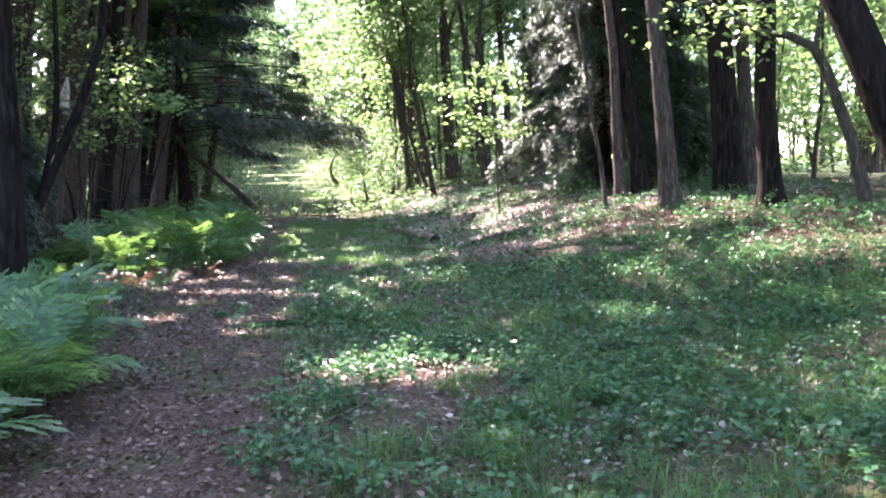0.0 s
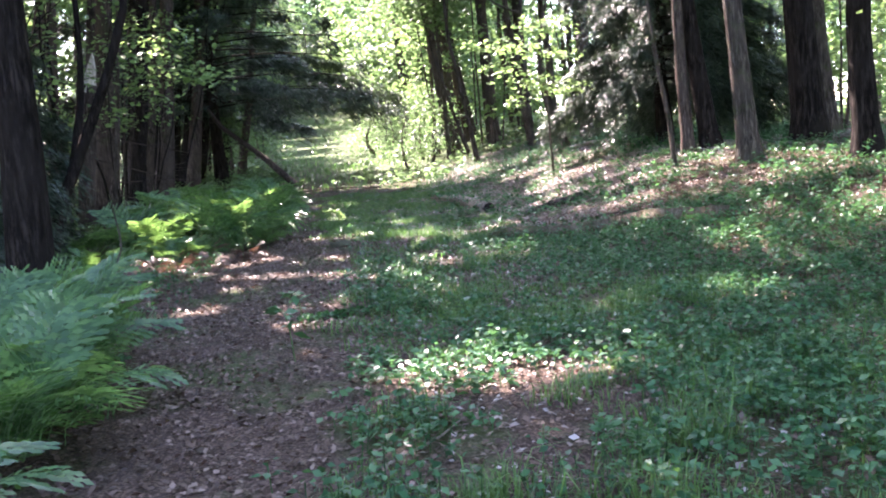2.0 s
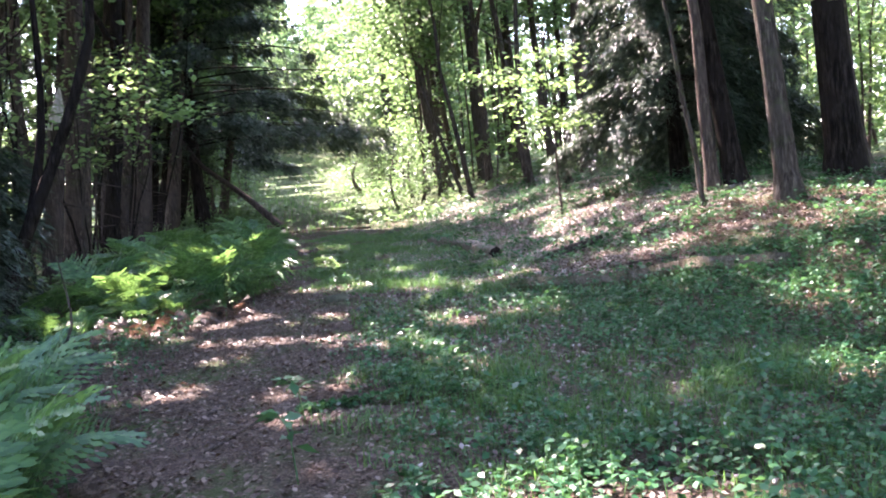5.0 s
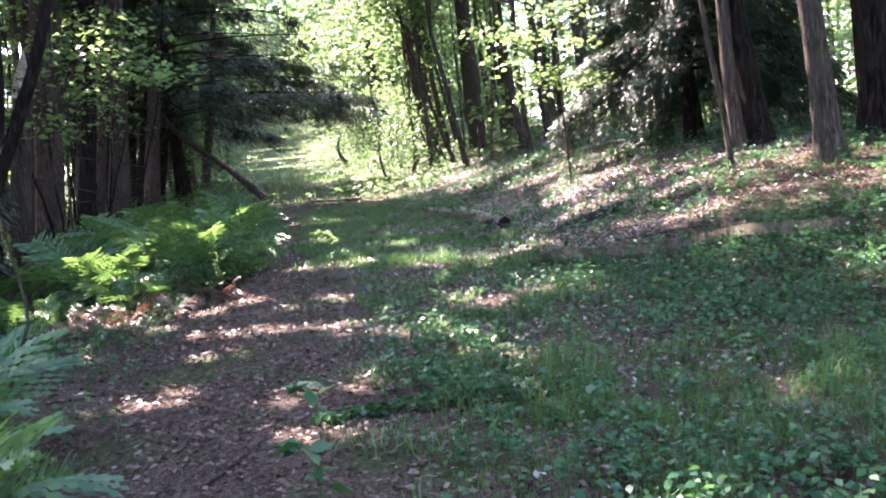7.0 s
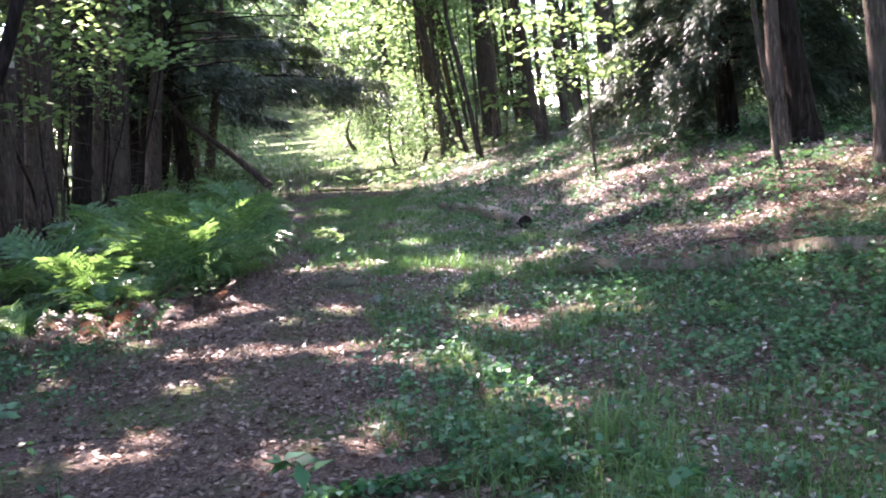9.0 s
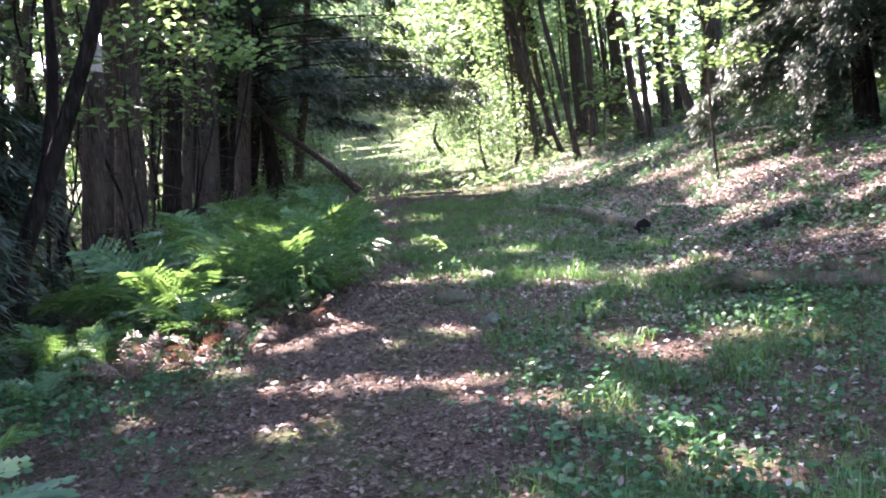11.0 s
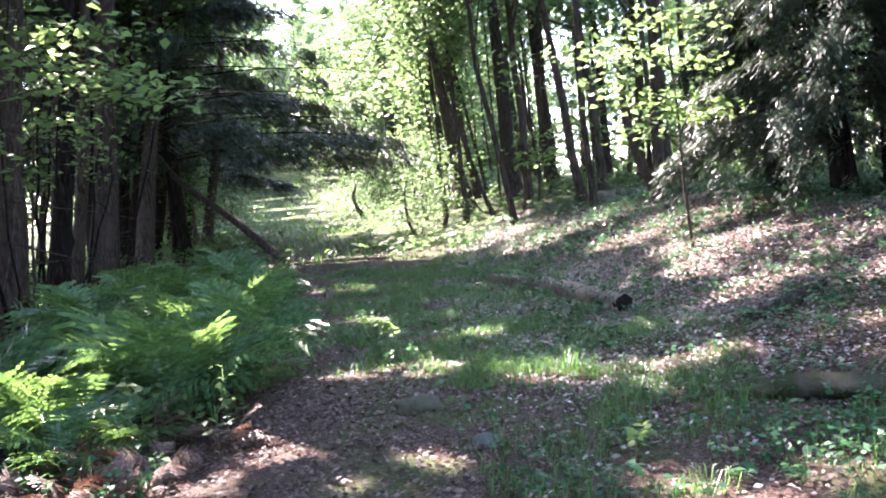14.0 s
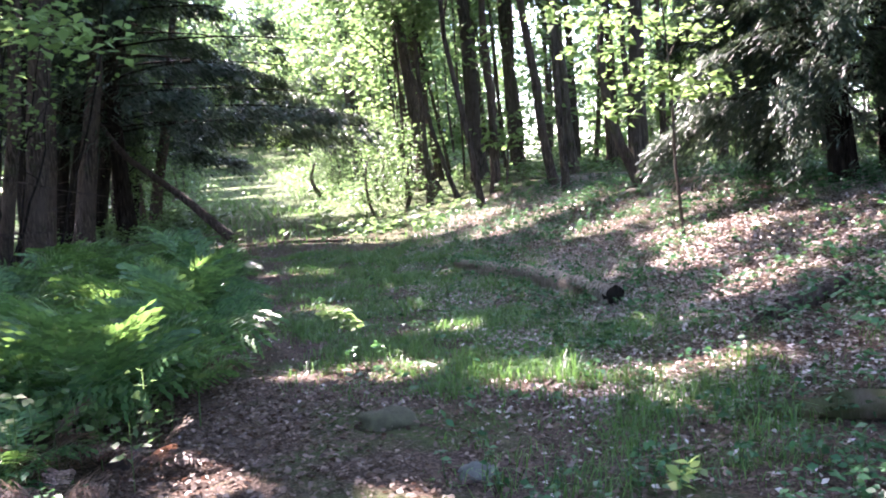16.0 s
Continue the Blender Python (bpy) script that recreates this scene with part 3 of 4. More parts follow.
leafy_sapling(2.06, 21.14, [(0, 0, -0.1), (-0.05, 0.1, 1.0), (-0.05, 0.1, 1.8), (-0.1, 0.05, 2.5), (-0.2, 0, 3.6)], (0.026, 0.01),
              [(-0.1, 0, 2.0, 0.28, 70), (0.3, -0.1, 1.95, 0.28, 80), (-0.5, 0.1, 2.2, 0.3, 70), (-0.9, 0.1, 2.5, 0.3, 60), (-0.6, 0.2, 2.9, 0.35, 80), (-1.3, 0.2, 3.0, 0.3, 70),
               (0.3, 0.2, 2.7, 0.3, 60), (-0.2, 0.3, 3.4, 0.4, 80), (0.1, -0.4, 3.2, 0.3, 60), (-0.7, -0.3, 1.75, 0.2, 40)], 0.14, "thin sapling with pale stem and bright leaves on the bank")
leafy_sapling(-6.4, 17.6, [(0, 0, -0.1), (0.1, 0, 1.5), (0.3, 0, 2.6), (0.4, 0.1, 4.2)], (0.03, 0.012),
              [(0.9, 0, 3.3, 0.4, 60), (1.5, 0.3, 3.2, 0.3, 70), (2.0, 0.3, 3.1, 0.3, 80), (0.4, 0, 3.6, 0.4, 70), (0.2, -0.3, 2.5, 0.3, 50), (-0.4, 0, 3.2, 0.4, 60), (1.2, 0.4, 3.9, 0.4, 70)], 0.14,
              "thin sapling with bright green leaves among dark trunks", seed=4)
leafy_sapling(-8.6, 22.4, [(0, 0, -0.1), (0.1, 0, 1.5), (0.3, 0, 3.0), (0.4, 0.1, 5.2)], (0.03, 0.012),
              [(0.9, -0.5, 3.3, 0.4, 70), (1.3, 0.3, 4.2, 0.4, 70), (0.4, -0.8, 4.4, 0.5, 80), (0.4, 0, 5.0, 0.5, 80), (0.2, -0.3, 2.5, 0.3, 50), (-0.8, 0, 3.9, 0.5, 80)], 0.16,
              "thin sapling with bright green leaves among dark trunks", seed=6)


def understory(x, y, tall, radius, clumps, per, leaf, label, material=LEAF_BRIGHT, low=1.2):
    return broadleaf(x, y, rng.uniform(0.05, 0.1), tuple(rng.normal(0, 0.04, 2)), tall, BARK_BROWN, low, radius, clumps, per, leaf, material, label, 0.15, "understory saplings", 1)


UND = "leafy young tree with sunlit yellow-green leaves"
for k in range(46):
    y = rng.uniform(33, 80)
    x = float(trail_x(y)) + 5.0 + rng.exponential(6.5)
    understory(x, y, rng.uniform(5, 12), rng.uniform(1.6, 2.6), 22, 22, 0.15 + 0.0025 * y, UND, (LEAF_BRIGHT, LEAF_CANOPY)[k % 3 == 0])
for k in range(26):
    y = rng.uniform(20, 75)
    understory(float(trail_x(y)) - 9.0 - rng.exponential(7), y, rng.uniform(5, 11), rng.uniform(1.4, 2.4), 34, 30, 0.2 + 0.0025 * y, UND, (LEAF_BRIGHT, LEAF_CANOPY)[k % 3 == 0])
# all in the bright leaf colour, to lighten the wood behind the bank
for k in range(26):
    y = rng.uniform(10, 40)
    understory(8.5 + rng.exponential(5), y, rng.uniform(4, 9), rng.uniform(1.4, 2.4), 32, 30, 0.17, UND, LEAF_BRIGHT)
FAR_STEMS, FAR_LEAVES = [], {LEAF_BRIGHT: [], LEAF_CANOPY: []}


def far_tree(x, y, tall, radius, clumps, per, leaf, material, low):
    """A tree too far off, or out of view, to be told apart from its neighbours."""
    TREE_COUNT[0] += 1
    r = np.random.default_rng(TREE_COUNT[0])
    at = np.array([x, y, ground_z(x, y)])
    line = stem_points(x, y, r.normal(0, 0.04, 2), tall, 0.2, TREE_COUNT[0], 6)
    FAR_STEMS.append(tube(line + at - (0, 0, 0.2), r.uniform(0.06, 0.16) * (1 - 0.8 * np.linspace(0, 1, 6)), 6, 0.05, 1))
    c = crown_centres(r, low, tall + 1.0, radius, clumps, per, 0.5) + at
    FAR_LEAVES[material].append(leaf_quads(c[shaded(c)], leaf, leaf * 0.7, r, 0.5))


def joined(pieces):
    """Several meshes as one pair of arrays."""
    start = np.cumsum([0] + [len(v) for v, _ in pieces])
    return np.concatenate([v for v, _ in pieces]), np.concatenate([f + n for (_, f), n in zip(pieces, start)])


for k in range(92):
    y = rng.uniform(38, 95)
    far_tree(float(trail_x(y)) + 13 + rng.uniform(0, 32), y, rng.uniform(7, 14), rng.uniform(2.2, 3.4), 38, 26, 0.34, (LEAF_CANOPY, LEAF_CANOPY, LEAF_BRIGHT)[k % 3], 0.3)
for k in range(24):
    far_tree(rng.uniform(14, 34), rng.uniform(6, 42), rng.uniform(7, 12), rng.uniform(2.2, 3.2), 34, 26, 0.3, (LEAF_CANOPY, LEAF_BRIGHT)[k % 3 > 0], 0.8)
# the edge of the wood where the path leaves it
for k in range(70):
    y = rng.uniform(62, 104)
    far_tree(float(trail_x(y)) + rng.choice((-1, 1)) * rng.uniform(3.4, 16), y, rng.uniform(7, 14), rng.uniform(2.2, 3.6), 40, 34, 0.42, (LEAF_BRIGHT, LEAF_CANOPY)[k % 2], 0.8)
for k in range(30):
    far_tree(-52 + 1.8 * k + rng.normal(0, 1), rng.uniform(102, 128), rng.uniform(15, 23), rng.uniform(3.5, 4.6), 70, 34, 0.6, (LEAF_BRIGHT, LEAF_CANOPY)[k % 2], 0.5)
# unseen leafy wood behind the start of the walk and on the far side of the bank, added to block low sky light
for k in range(46):
    far_tree(rng.uniform(-16, 18), rng.uniform(-20, -5), rng.uniform(8, 14), rng.uniform(2.4, 3.6), 44, 30, 0.32, (LEAF_CANOPY, LEAF_BRIGHT)[k % 4 == 0], 0.4)
for k in range(16):
    far_tree(rng.uniform(9.5, 15), rng.uniform(-4, 9), rng.uniform(7, 12), rng.uniform(2.2, 3.0), 40, 28, 0.28, LEAF_CANOPY, 0.4)
for k in range(18):
    y = rng.uniform(74, 100)
    far_tree(float(trail_x(y)) + rng.uniform(-5, 4), y + 14, rng.uniform(9, 15), rng.uniform(2.6, 3.6), 46, 34, 0.42, LEAF_CANOPY, 0.3)
# tall crowns added to shade the far path
for k in range(16):
    y = 44 + 3.0 * k
    far_tree(float(trail_x(y)) - rng.uniform(4.5, 9), y, rng.uniform(13, 17), rng.uniform(4.5, 5.5), 95, 36, 0.36, LEAF_CANOPY, 5.5)
# bushes beside the far path
for k in range(16):
    y = rng.uniform(36, 64)
    far_tree(float(trail_x(y)) + (4.2 if k % 3 else -4.2) + rng.normal(0, 0.7), y, rng.uniform(1.4, 2.8), rng.uniform(0.8, 1.4), 26, 40, 0.11, LEAF_CANOPY, 0.15)
tagged(mesh_object("far_stems", *joined(FAR_STEMS), BARK_BROWN, None, True), "slender stems in the distant wood and of unseen shade trees", "woods", kind="stuff")
tagged(mesh_object("far_foliage", *joined(FAR_LEAVES[LEAF_BRIGHT]), LEAF_BRIGHT), "sunlit yellow-green foliage of the distant wood and unseen shade trees", "woods", kind="stuff")
tagged(mesh_object("far_foliage", *joined(FAR_LEAVES[LEAF_CANOPY]), LEAF_CANOPY), "green foliage of the distant wood and unseen shade trees", "woods", kind="stuff")
# ---- filler wood all round, added for the shade of its crowns ----
FILL = "tall filler tree with a full leafy crown for shade"
for k in range(70):
    for _ in range(20):
        x, y = rng.uniform(-30, 26), rng.uniform(-16, 62)
        if x > (14 if y > 8 else 7.5) or x < -9.5 - 0.12 * max(0, y - 10) or y < -4:
            break
    broadleaf(x, y, rng.uniform(0.2, 0.5), tuple(rng.normal(0, 0.03, 2)), rng.uniform(13, 18), (BARK_GREY, BARK_BROWN, BARK_DARK)[k % 3], 6.5, 4.6, 62 if x < 0 else 26, 42, 0.3, label=FILL)


# ---- fallen wood and stones ----
def fallen(name, pts, radii, material, label, category, sides=10, rough=0.1, seed=1, steps=12):
    line = curve_through(pts, steps)
    r = np.interp(np.linspace(0, 1, steps), np.linspace(0, 1, len(radii)), radii)
    return tagged(limb_object(name, line, r, material, None, sides, rough, seed), label, category)


def on_ground(x, y, up):
    return (x, y, ground_z(x, y) + up)


log = fallen("fallen_log", [on_ground(-0.98, 23.6, 0.06), on_ground(-0.1, 21.2, 0.11), on_ground(0.68, 18.85, 0.1)], (0.07, 0.12, 0.125), DEAD_WOOD, "mossy rotting log with a dark hollow end in grass", "log", 12, 0.2, 2, 20)


def moss_on(ob, line, radius, count, seed):
    """Small leaves and moss tufts that grow on a log."""
    r = np.random.default_rng(seed)
    p = curve_through(line, 30)[r.integers(0, 30, count)] + r.normal(0, 0.03, (count, 3)) * (1, 1, 0)
    a = r.uniform(-1.2, 1.2, count)
    p += np.stack([np.sin(a) * radius, 0 * a, np.cos(a) * radius], -1)
    mesh_object("moss", *leaf_quads(p - np.array(ob.location), 0.05, 0.035, r, 0.4), HERB, ob)["kind"] = "stuff"


moss_on(log, [on_ground(-0.98, 23.6, 0.06), on_ground(-0.1, 21.2, 0.11), on_ground(0.6, 19.1, 0.1)], 0.12, 900, 1)
e0, e1 = np.array(on_ground(0.66, 18.92, 0.1)) - np.array(log.location), np.array(on_ground(0.69, 18.82, 0.1)) - np.array(log.location)
# solid dark cap paints the shade inside the log's hollow end
limb_object("hollow_end", [e0, e1], [0.115, 0.10], BARK_SHADED, log, 12, 0.12)
log_b = fallen("fallen_log", [on_ground(0.55, 14.85, 0.02), on_ground(1.3, 14.42, 0.09), on_ground(2.1, 13.88, 0.07), on_ground(2.9, 13.52, 0.10), on_ground(4.0, 12.9, 0.09)], (0.035, 0.075, 0.07, 0.09, 0.085), ROTTEN_WOOD, "long mossy log lying in the herbs", "log", 12, 0.26, 3, 26)
fallen("fallen_log", [on_ground(1.3, 16.6, 0.0), on_ground(1.65, 16.8, 0.03), on_ground(2.05, 17.0, 0.06), on_ground(2.42, 17.25, 0.1)], (0.05, 0.10, 0.09, 0.05), BARK_DARK, "dark broken log leaning on the bank", "log", 9, 0.14, 4)
fallen("fallen_branch", [on_ground(2.1, 25.6, 0.1), on_ground(3.0, 25.1, 0.14), on_ground(3.8, 24.6, 0.12)], (0.06, 0.055, 0.045), DEAD_WOOD, "reddish fallen branch on the sunlit bank", "branch", 7, 0.1, 5)
fallen("leaning_dead_trunk", [on_ground(-6.7, 32.0, 0.0), (-8.2, 32.35, 1.7), (-9.8, 32.9, 2.85), (-11.2, 34.0, 4.4)], (0.12, 0.09, 0.075, 0.05), BARK_DARK, "dead trunk leaning against the trees by the path", "log", 9, 0.1, 6)
log_c = fallen("mossy_log", [on_ground(-0.5, 9.3, 0.0), on_ground(0.2, 9.45, 0.03), on_ground(0.98, 9.6, 0.03)], (0.035, 0.06, 0.06), MOSSY_WOOD, "short mossy half-buried log beside the path", "log", 10, 0.14, 7)
fallen("fallen_branch", [on_ground(2.5, 8.05, 0.03), on_ground(2.9, 8.15, 0.05), on_ground(3.4, 8.3, 0.02)], (0.012, 0.016, 0.012), DEAD_WOOD, "pale dry stick lying in the grass", "branch", 6, 0.1, 8)
fallen("fallen_branch", [on_ground(-2.6, 10.15, 0.012), on_ground(-2.2, 10.3, 0.018), on_ground(-1.9, 10.35, 0.01)], (0.006, 0.008, 0.005), BARK_BROWN, "thin dry stick lying across the path", "branch", 6, 0.1, 9)
fallen("fallen_branch", [on_ground(-6.4, 30.7, 0.03), on_ground(-5.0, 30.9, 0.04), on_ground(-3.6, 30.6, 0.03)], (0.04, 0.05, 0.03), BARK_BROWN, "dark stick lying across the path", "branch", 7, 0.1, 10)
fallen("bare_stem", [on_ground(-2.34, 8.74, -0.05), (-2.1, 8.95, 0.4), (-1.98, 9.08, 0.8), (-2.06, 9.1, 1.25)], (0.014, 0.012, 0.009, 0.004), BARK_GREY, "thin bare curving stem beside the ferns", "sapling", 6, 0.1, 11)


# dry sticks here and there on the floor
twigs = np.random.default_rng(31)
for k in range(26):
    y = twigs.uniform(5.5, 20)
    x = float(trail_x(y)) + (twigs.uniform(-0.6, 0.9) if k % 3 == 0 else twigs.uniform(1.0, 5.0))
    a, l = twigs.uniform(0, 2 * np.pi), twigs.uniform(0.15, 0.55)
    dx, dy = l * math.cos(a), l * math.sin(a)
    thick = twigs.uniform(0.005, 0.013)
    fallen("fallen_branch", [on_ground(x - dx, y - dy, 0.012), on_ground(x + 0.15 * dy, y - 0.15 * dx, 0.03), on_ground(x + dx, y + dy, 0.015)], (thick, thick * 0.9, thick * 0.5),
           (BARK_BROWN, DEAD_WOOD, BARK_DARK)[k % 3], ("thin brown stick lying on fallen leaves", "pale dry stick lying on fallen leaves", "dark twig lying on fallen leaves")[k % 3], "branch", 6, 0.1, 40 + k)
moss_on(log_b, [on_ground(0.55, 14.85, 0.02), on_ground(2.0, 14.0, 0.035), on_ground(4.0, 12.9, 0.03)], 0.08, 220, 2)
moss_on(log_c, [on_ground(-0.5, 9.3, 0.0), on_ground(0.2, 9.45, 0.03), on_ground(0.98, 9.6, 0.03)], 0.055, 700, 3)


def stone(x, y, sx, sy, sz, colour, label, seed):
    r = np.random.default_rng(seed)
    bm = bmesh.new()
    bmesh.ops.create_icosphere(bm, subdivisions=3, radius=1)
    for v in bm.verts:
        n = noise.noise(v.co * 1.3 + Vector((seed, 0, 0))) * 0.35 + noise.noise(v.co * 4.0) * 0.08
        v.co *= 1 + n
        v.co = Vector((v.co.x * sx, v.co.y * sy, v.co.z * sz))
    me = bpy.data.meshes.new("stone")
    bm.to_mesh(me)
    bm.free()
    k = Mat("stone", 0.85, 0.3)
    f = k.noise(14, 6, 0.7)
    k.base(k.ramp(f, [(0.3, tuple(c * 0.55 for c in colour)), (0.6, colour), (0.8, tuple(min(1, c * 1.3) for c in colour))]))
    k.bump(f, 0.6, 0.02)
    me.materials.append(k.m)
    for q in me.polygons:
        q.use_smooth = True
    ob = new("stone", me)
    ob.location = (x, y, ground_z(x, y) + sz * 0.2)
    return tagged(ob, label, "stone")


stone(-0.93, 14.1, 0.10, 0.08, 0.06, (0.11, 0.115, 0.105), "pale grey stone on the path", 1)
stone(-2.95, 14.7, 0.13, 0.10, 0.10, (0.075, 0.058, 0.05), "brown stone under the ferns", 2)
# stone-shaped lump added to give the dark spot in the path
stone(-1.45, 15.05, 0.20, 0.13, 0.09, (0.06, 0.06, 0.035), "dark lump sunk in the path", 3)
stone(-1.25, 16.7, 0.09, 0.07, 0.03, (0.33, 0.30, 0.28), "flat pale stone on the path", 4)


# ---- ferns ----
def frond_mesh(name, length, arch, seed):
    """One feather-like frond along +x: a midrib with pairs of leaflets, each cut into small lobes."""
    r = np.random.default_rng(seed)
    n, lobes = 19, 4
    s = np.linspace(0.16, 0.99, n)
    def rib(u):
        return np.stack([length * (u - 0.18 * u**3), 0 * u, length * (arch * u - (arch + 0.1) * u**2.3)], -1)
    p = rib(s)
    verts, faces = [], []
    for k in range(n):
        wide = length * 0.25 * math.sin(math.pi * min(1, 0.14 + 0.86 * (1 - s[k]) ** 0.8)) + 0.01
        for side in (-1, 1):
            out = np.array([0.22 + 0.35 * s[k] + r.normal(0, 0.05), side, -0.16 + r.normal(0, 0.12)])
            along = np.array([1.0, -0.2 * side, r.normal(0, 0.1)])
            for q in range(lobes):
                f0, f1 = q / lobes, (q + 1.3) / lobes
                half = length / n * 0.5 * (1 - 0.6 * f0) * r.uniform(0.85, 1.1)
                sag = np.array([0, 0, -0.25 * wide])
                a0, a1 = p[k] + out * wide * f0 + sag * f0**2, p[k] + out * wide * f1 + sag * f1**2
                m = a0 * 0.45 + a1 * 0.55
                b = len(verts)
                verts += [a0, m + along * half, a1, m - along * half]
                faces.append([b, b + 1, b + 2, b + 3])
    ribs = rib(np.linspace(0, 1, 9))
    for k in range(8):
        b = len(verts)
        w = 0.005 * (1 - k / 9)
        verts += [ribs[k] + (0, -w, 0.003), ribs[k] + (0, w, 0.003), ribs[k + 1] + (0, w, 0.003), ribs[k + 1] + (0, -w, 0.003)]
        faces.append([b, b + 1, b + 2, b + 3])
    me = bpy.data.meshes.new(name)
    me.from_pydata([tuple(v) for v in verts], [], faces)
    me.materials.append(FERN)
    return me


FRONDS = [frond_mesh("frond", 0.75, 0.55, 1), frond_mesh("frond", 0.68, 0.75, 2), frond_mesh("frond", 0.8, 0.4, 3)]


def fern(seed, count, low=-72, high=-20):
    r = np.random.default_rng(seed)
    root = thing("fern", (0, 0, 0), "green fern with arching feathery fronds", "fern", "ferns beside the path")
    for k in range(count):
        ob = new("frond", FRONDS[int(r.integers(3))])
        ob.parent = root
        ob.matrix_basis = pose(0, 0, 0, r.normal(0, 20), r.uniform(low, high), 360 / count * k + r.normal(0, 16)) @ Matrix.Scale(r.uniform(0.8, 1.1), 4)
    return root


FERNS = [fern(1, 9), fern(2, 10), fern(3, 8)]
spots = [(-3.75, 14.0), (-4.0, 14.3), (-4.35, 14.4), (-3.5, 14.35), (-1.15, 6.2), (-1.5, 6.9), (-1.9, 7.6), (-2.3, 8.3), (-1.7, 6.0), (-2.4, 7.3), (-2.8, 8.9), (-0.95, 5.3), (-1.4, 5.2), (-0.6, 4.35), (-0.8, 4.6), (-0.95, 4.15), (-1.3, 4.6), (-1.0, 5.9), (-1.25, 6.6), (-1.45, 7.3), (-1.75, 8.1), (-2.0, 6.5), (-2.2, 8.9), (-0.85, 4.8), (-2.0, 7.0), (-2.6, 8.0),
         (-3.3, 10.6), (-4.3, 12.3), (-4.5, 12.9), (-4.75, 13.5), (-3.95, 12.1), (-4.9, 12.5), (-3.9, 11.4), (-4.25, 11.0), (-4.0, 13.0), (-4.6, 15.2), (-3.6, 15.7)]
while len(spots) < 128:
    y = rng.uniform(14.4, 26.5)
    x = float(trail_x(y)) - 0.5 - rng.beta(1.0, 1.6) * (2.2 + 0.1 * (y - 14))
    if not (-4.1 < x < -2.6 and 12.6 < y < 15.3):
        spots.append((x, y))
for k, (x, y) in enumerate(spots):
    size = rng.uniform(0.65, 1.3) * (1.2 if y < 9.5 else 0.6 if 10.8 < y < 13.3 else 1.0)
    m = pose(x, y, ground_z(x, y) + 0.02, rng.normal(0, 4), rng.normal(0, 4), rng.uniform(0, 360)) @ Matrix.Scale(size, 4)
    if k < 3:
        FERNS[k].matrix_basis = m
    else:
        copy_thing(FERNS[k % 3], m)


dry = fern(9, 7, -38, 4)
tagged(dry, "dead reddish-brown fern with drooping fronds", "fern", "dead ferns")
for ob in dry.children:
    ob.data = ob.data.copy()
    ob.data.materials.clear()
    ob.data.materials.append(DRY_FERN)
for k, (x, y) in enumerate([(-3.3, 14.55), (-3.75, 14.4), (-3.05, 13.9), (-3.9, 13.3), (-3.35, 13.2), (-4.9, 15.0), (-2.95, 13.5), (-3.7, 12.75), (-4.2, 13.4), (-3.55, 13.75), (-2.7, 14.5)]):
    m = pose(x, y, ground_z(x, y) + 0.02, 0, 0, 70 * k) @ Matrix.Diagonal((0.66, 0.66, 0.7, 1))
    if k == 0:
        dry.matrix_basis = m
    else:
        copy_thing(dry, m)


# ---- single small plants ----
def seedling(x, y, tip, tall, pairs, leaf, material, label, seed):
    """A bent stalk with pairs of leaflets."""
    r = np.random.default_rng(seed)
    root = thing("seedling", (x, y, ground_z(x, y)), label, "plant", "small plants by the path")
    line = curve_through([(0, 0, -0.03), (tip[0] * 0.25, tip[1] * 0.25, tall * 0.7), (tip[0] * 0.6, tip[1] * 0.6, tall), (tip[0], tip[1], tall * 0.95)], 10)
    limb_object("stalk", line, np.linspace(0.005, 0.002, 10), FERN, root, 5)
    u = np.repeat(np.linspace(0.3, 1.0, pairs), 2)
    at = np.stack([np.interp(u, np.linspace(0, 1, 10), line[:, i]) for i in range(3)], -1) + r.normal(0, 0.012, (2 * pairs, 3))
    mesh_object("leaves", *leaf_quads(at, leaf, leaf * 0.6, r, 0.65, 0.0), material, root)


seedling(-1.78, 17.1, (-0.34, -0.1), 0.48, 26, 0.115, LEAF_BRIGHT, "bright yellow-green arching seedling beside the path", 1)
seedling(-1.6, 16.85, (-0.08, 0.0), 0.2, 6, 0.06, HERB, "small pale-leaved weed beside the path", 2)
seedling(-1.95, 16.95, (0.05, 0.05), 0.16, 6, 0.06, HERB, "small pale-leaved weed beside the path", 3)
seedling(-0.08, 13.4, (0.08, 0.02), 0.22, 9, 0.07, LEAF_BRIGHT, "bright leafy weed standing in litter", 4)
seedling(2.0, 12.35, (0.1, 0.05), 0.14, 8, 0.10, LEAF_BRIGHT, "bright leafy weed standing in litter", 5)
seedling(-0.15, 7.8, (-0.1, 0.05), 0.36, 8, 0.11, HERB, "pale broad-leaved plant beside the path", 6)
seedling(-0.42, 9.05, (-0.12, 0.0), 0.3, 8, 0.11, HERB, "pale broad-leaved plant beside the path", 7)
seedling(-2.75, 15.4, (0.1, -0.1), 0.55, 10, 0.07, LEAF_BRIGHT, "bright leafy weed among the ferns", 8)
seedling(0.55, 17.6, (0.15, 0.0), 0.15, 8, 0.09, LEAF_BRIGHT, "bright leafy weed standing in litter", 9)
seedling(2.75, 9.4, (0.02, 0.02), 0.4, 3, 0.05, HERB, "thin upright stalk among the herbs", 10)
seedling(0.95, 8.9, (0.12, 0.05), 0.25, 7, 0.09, HERB, "pale broad-leaved plant beside the path", 11)


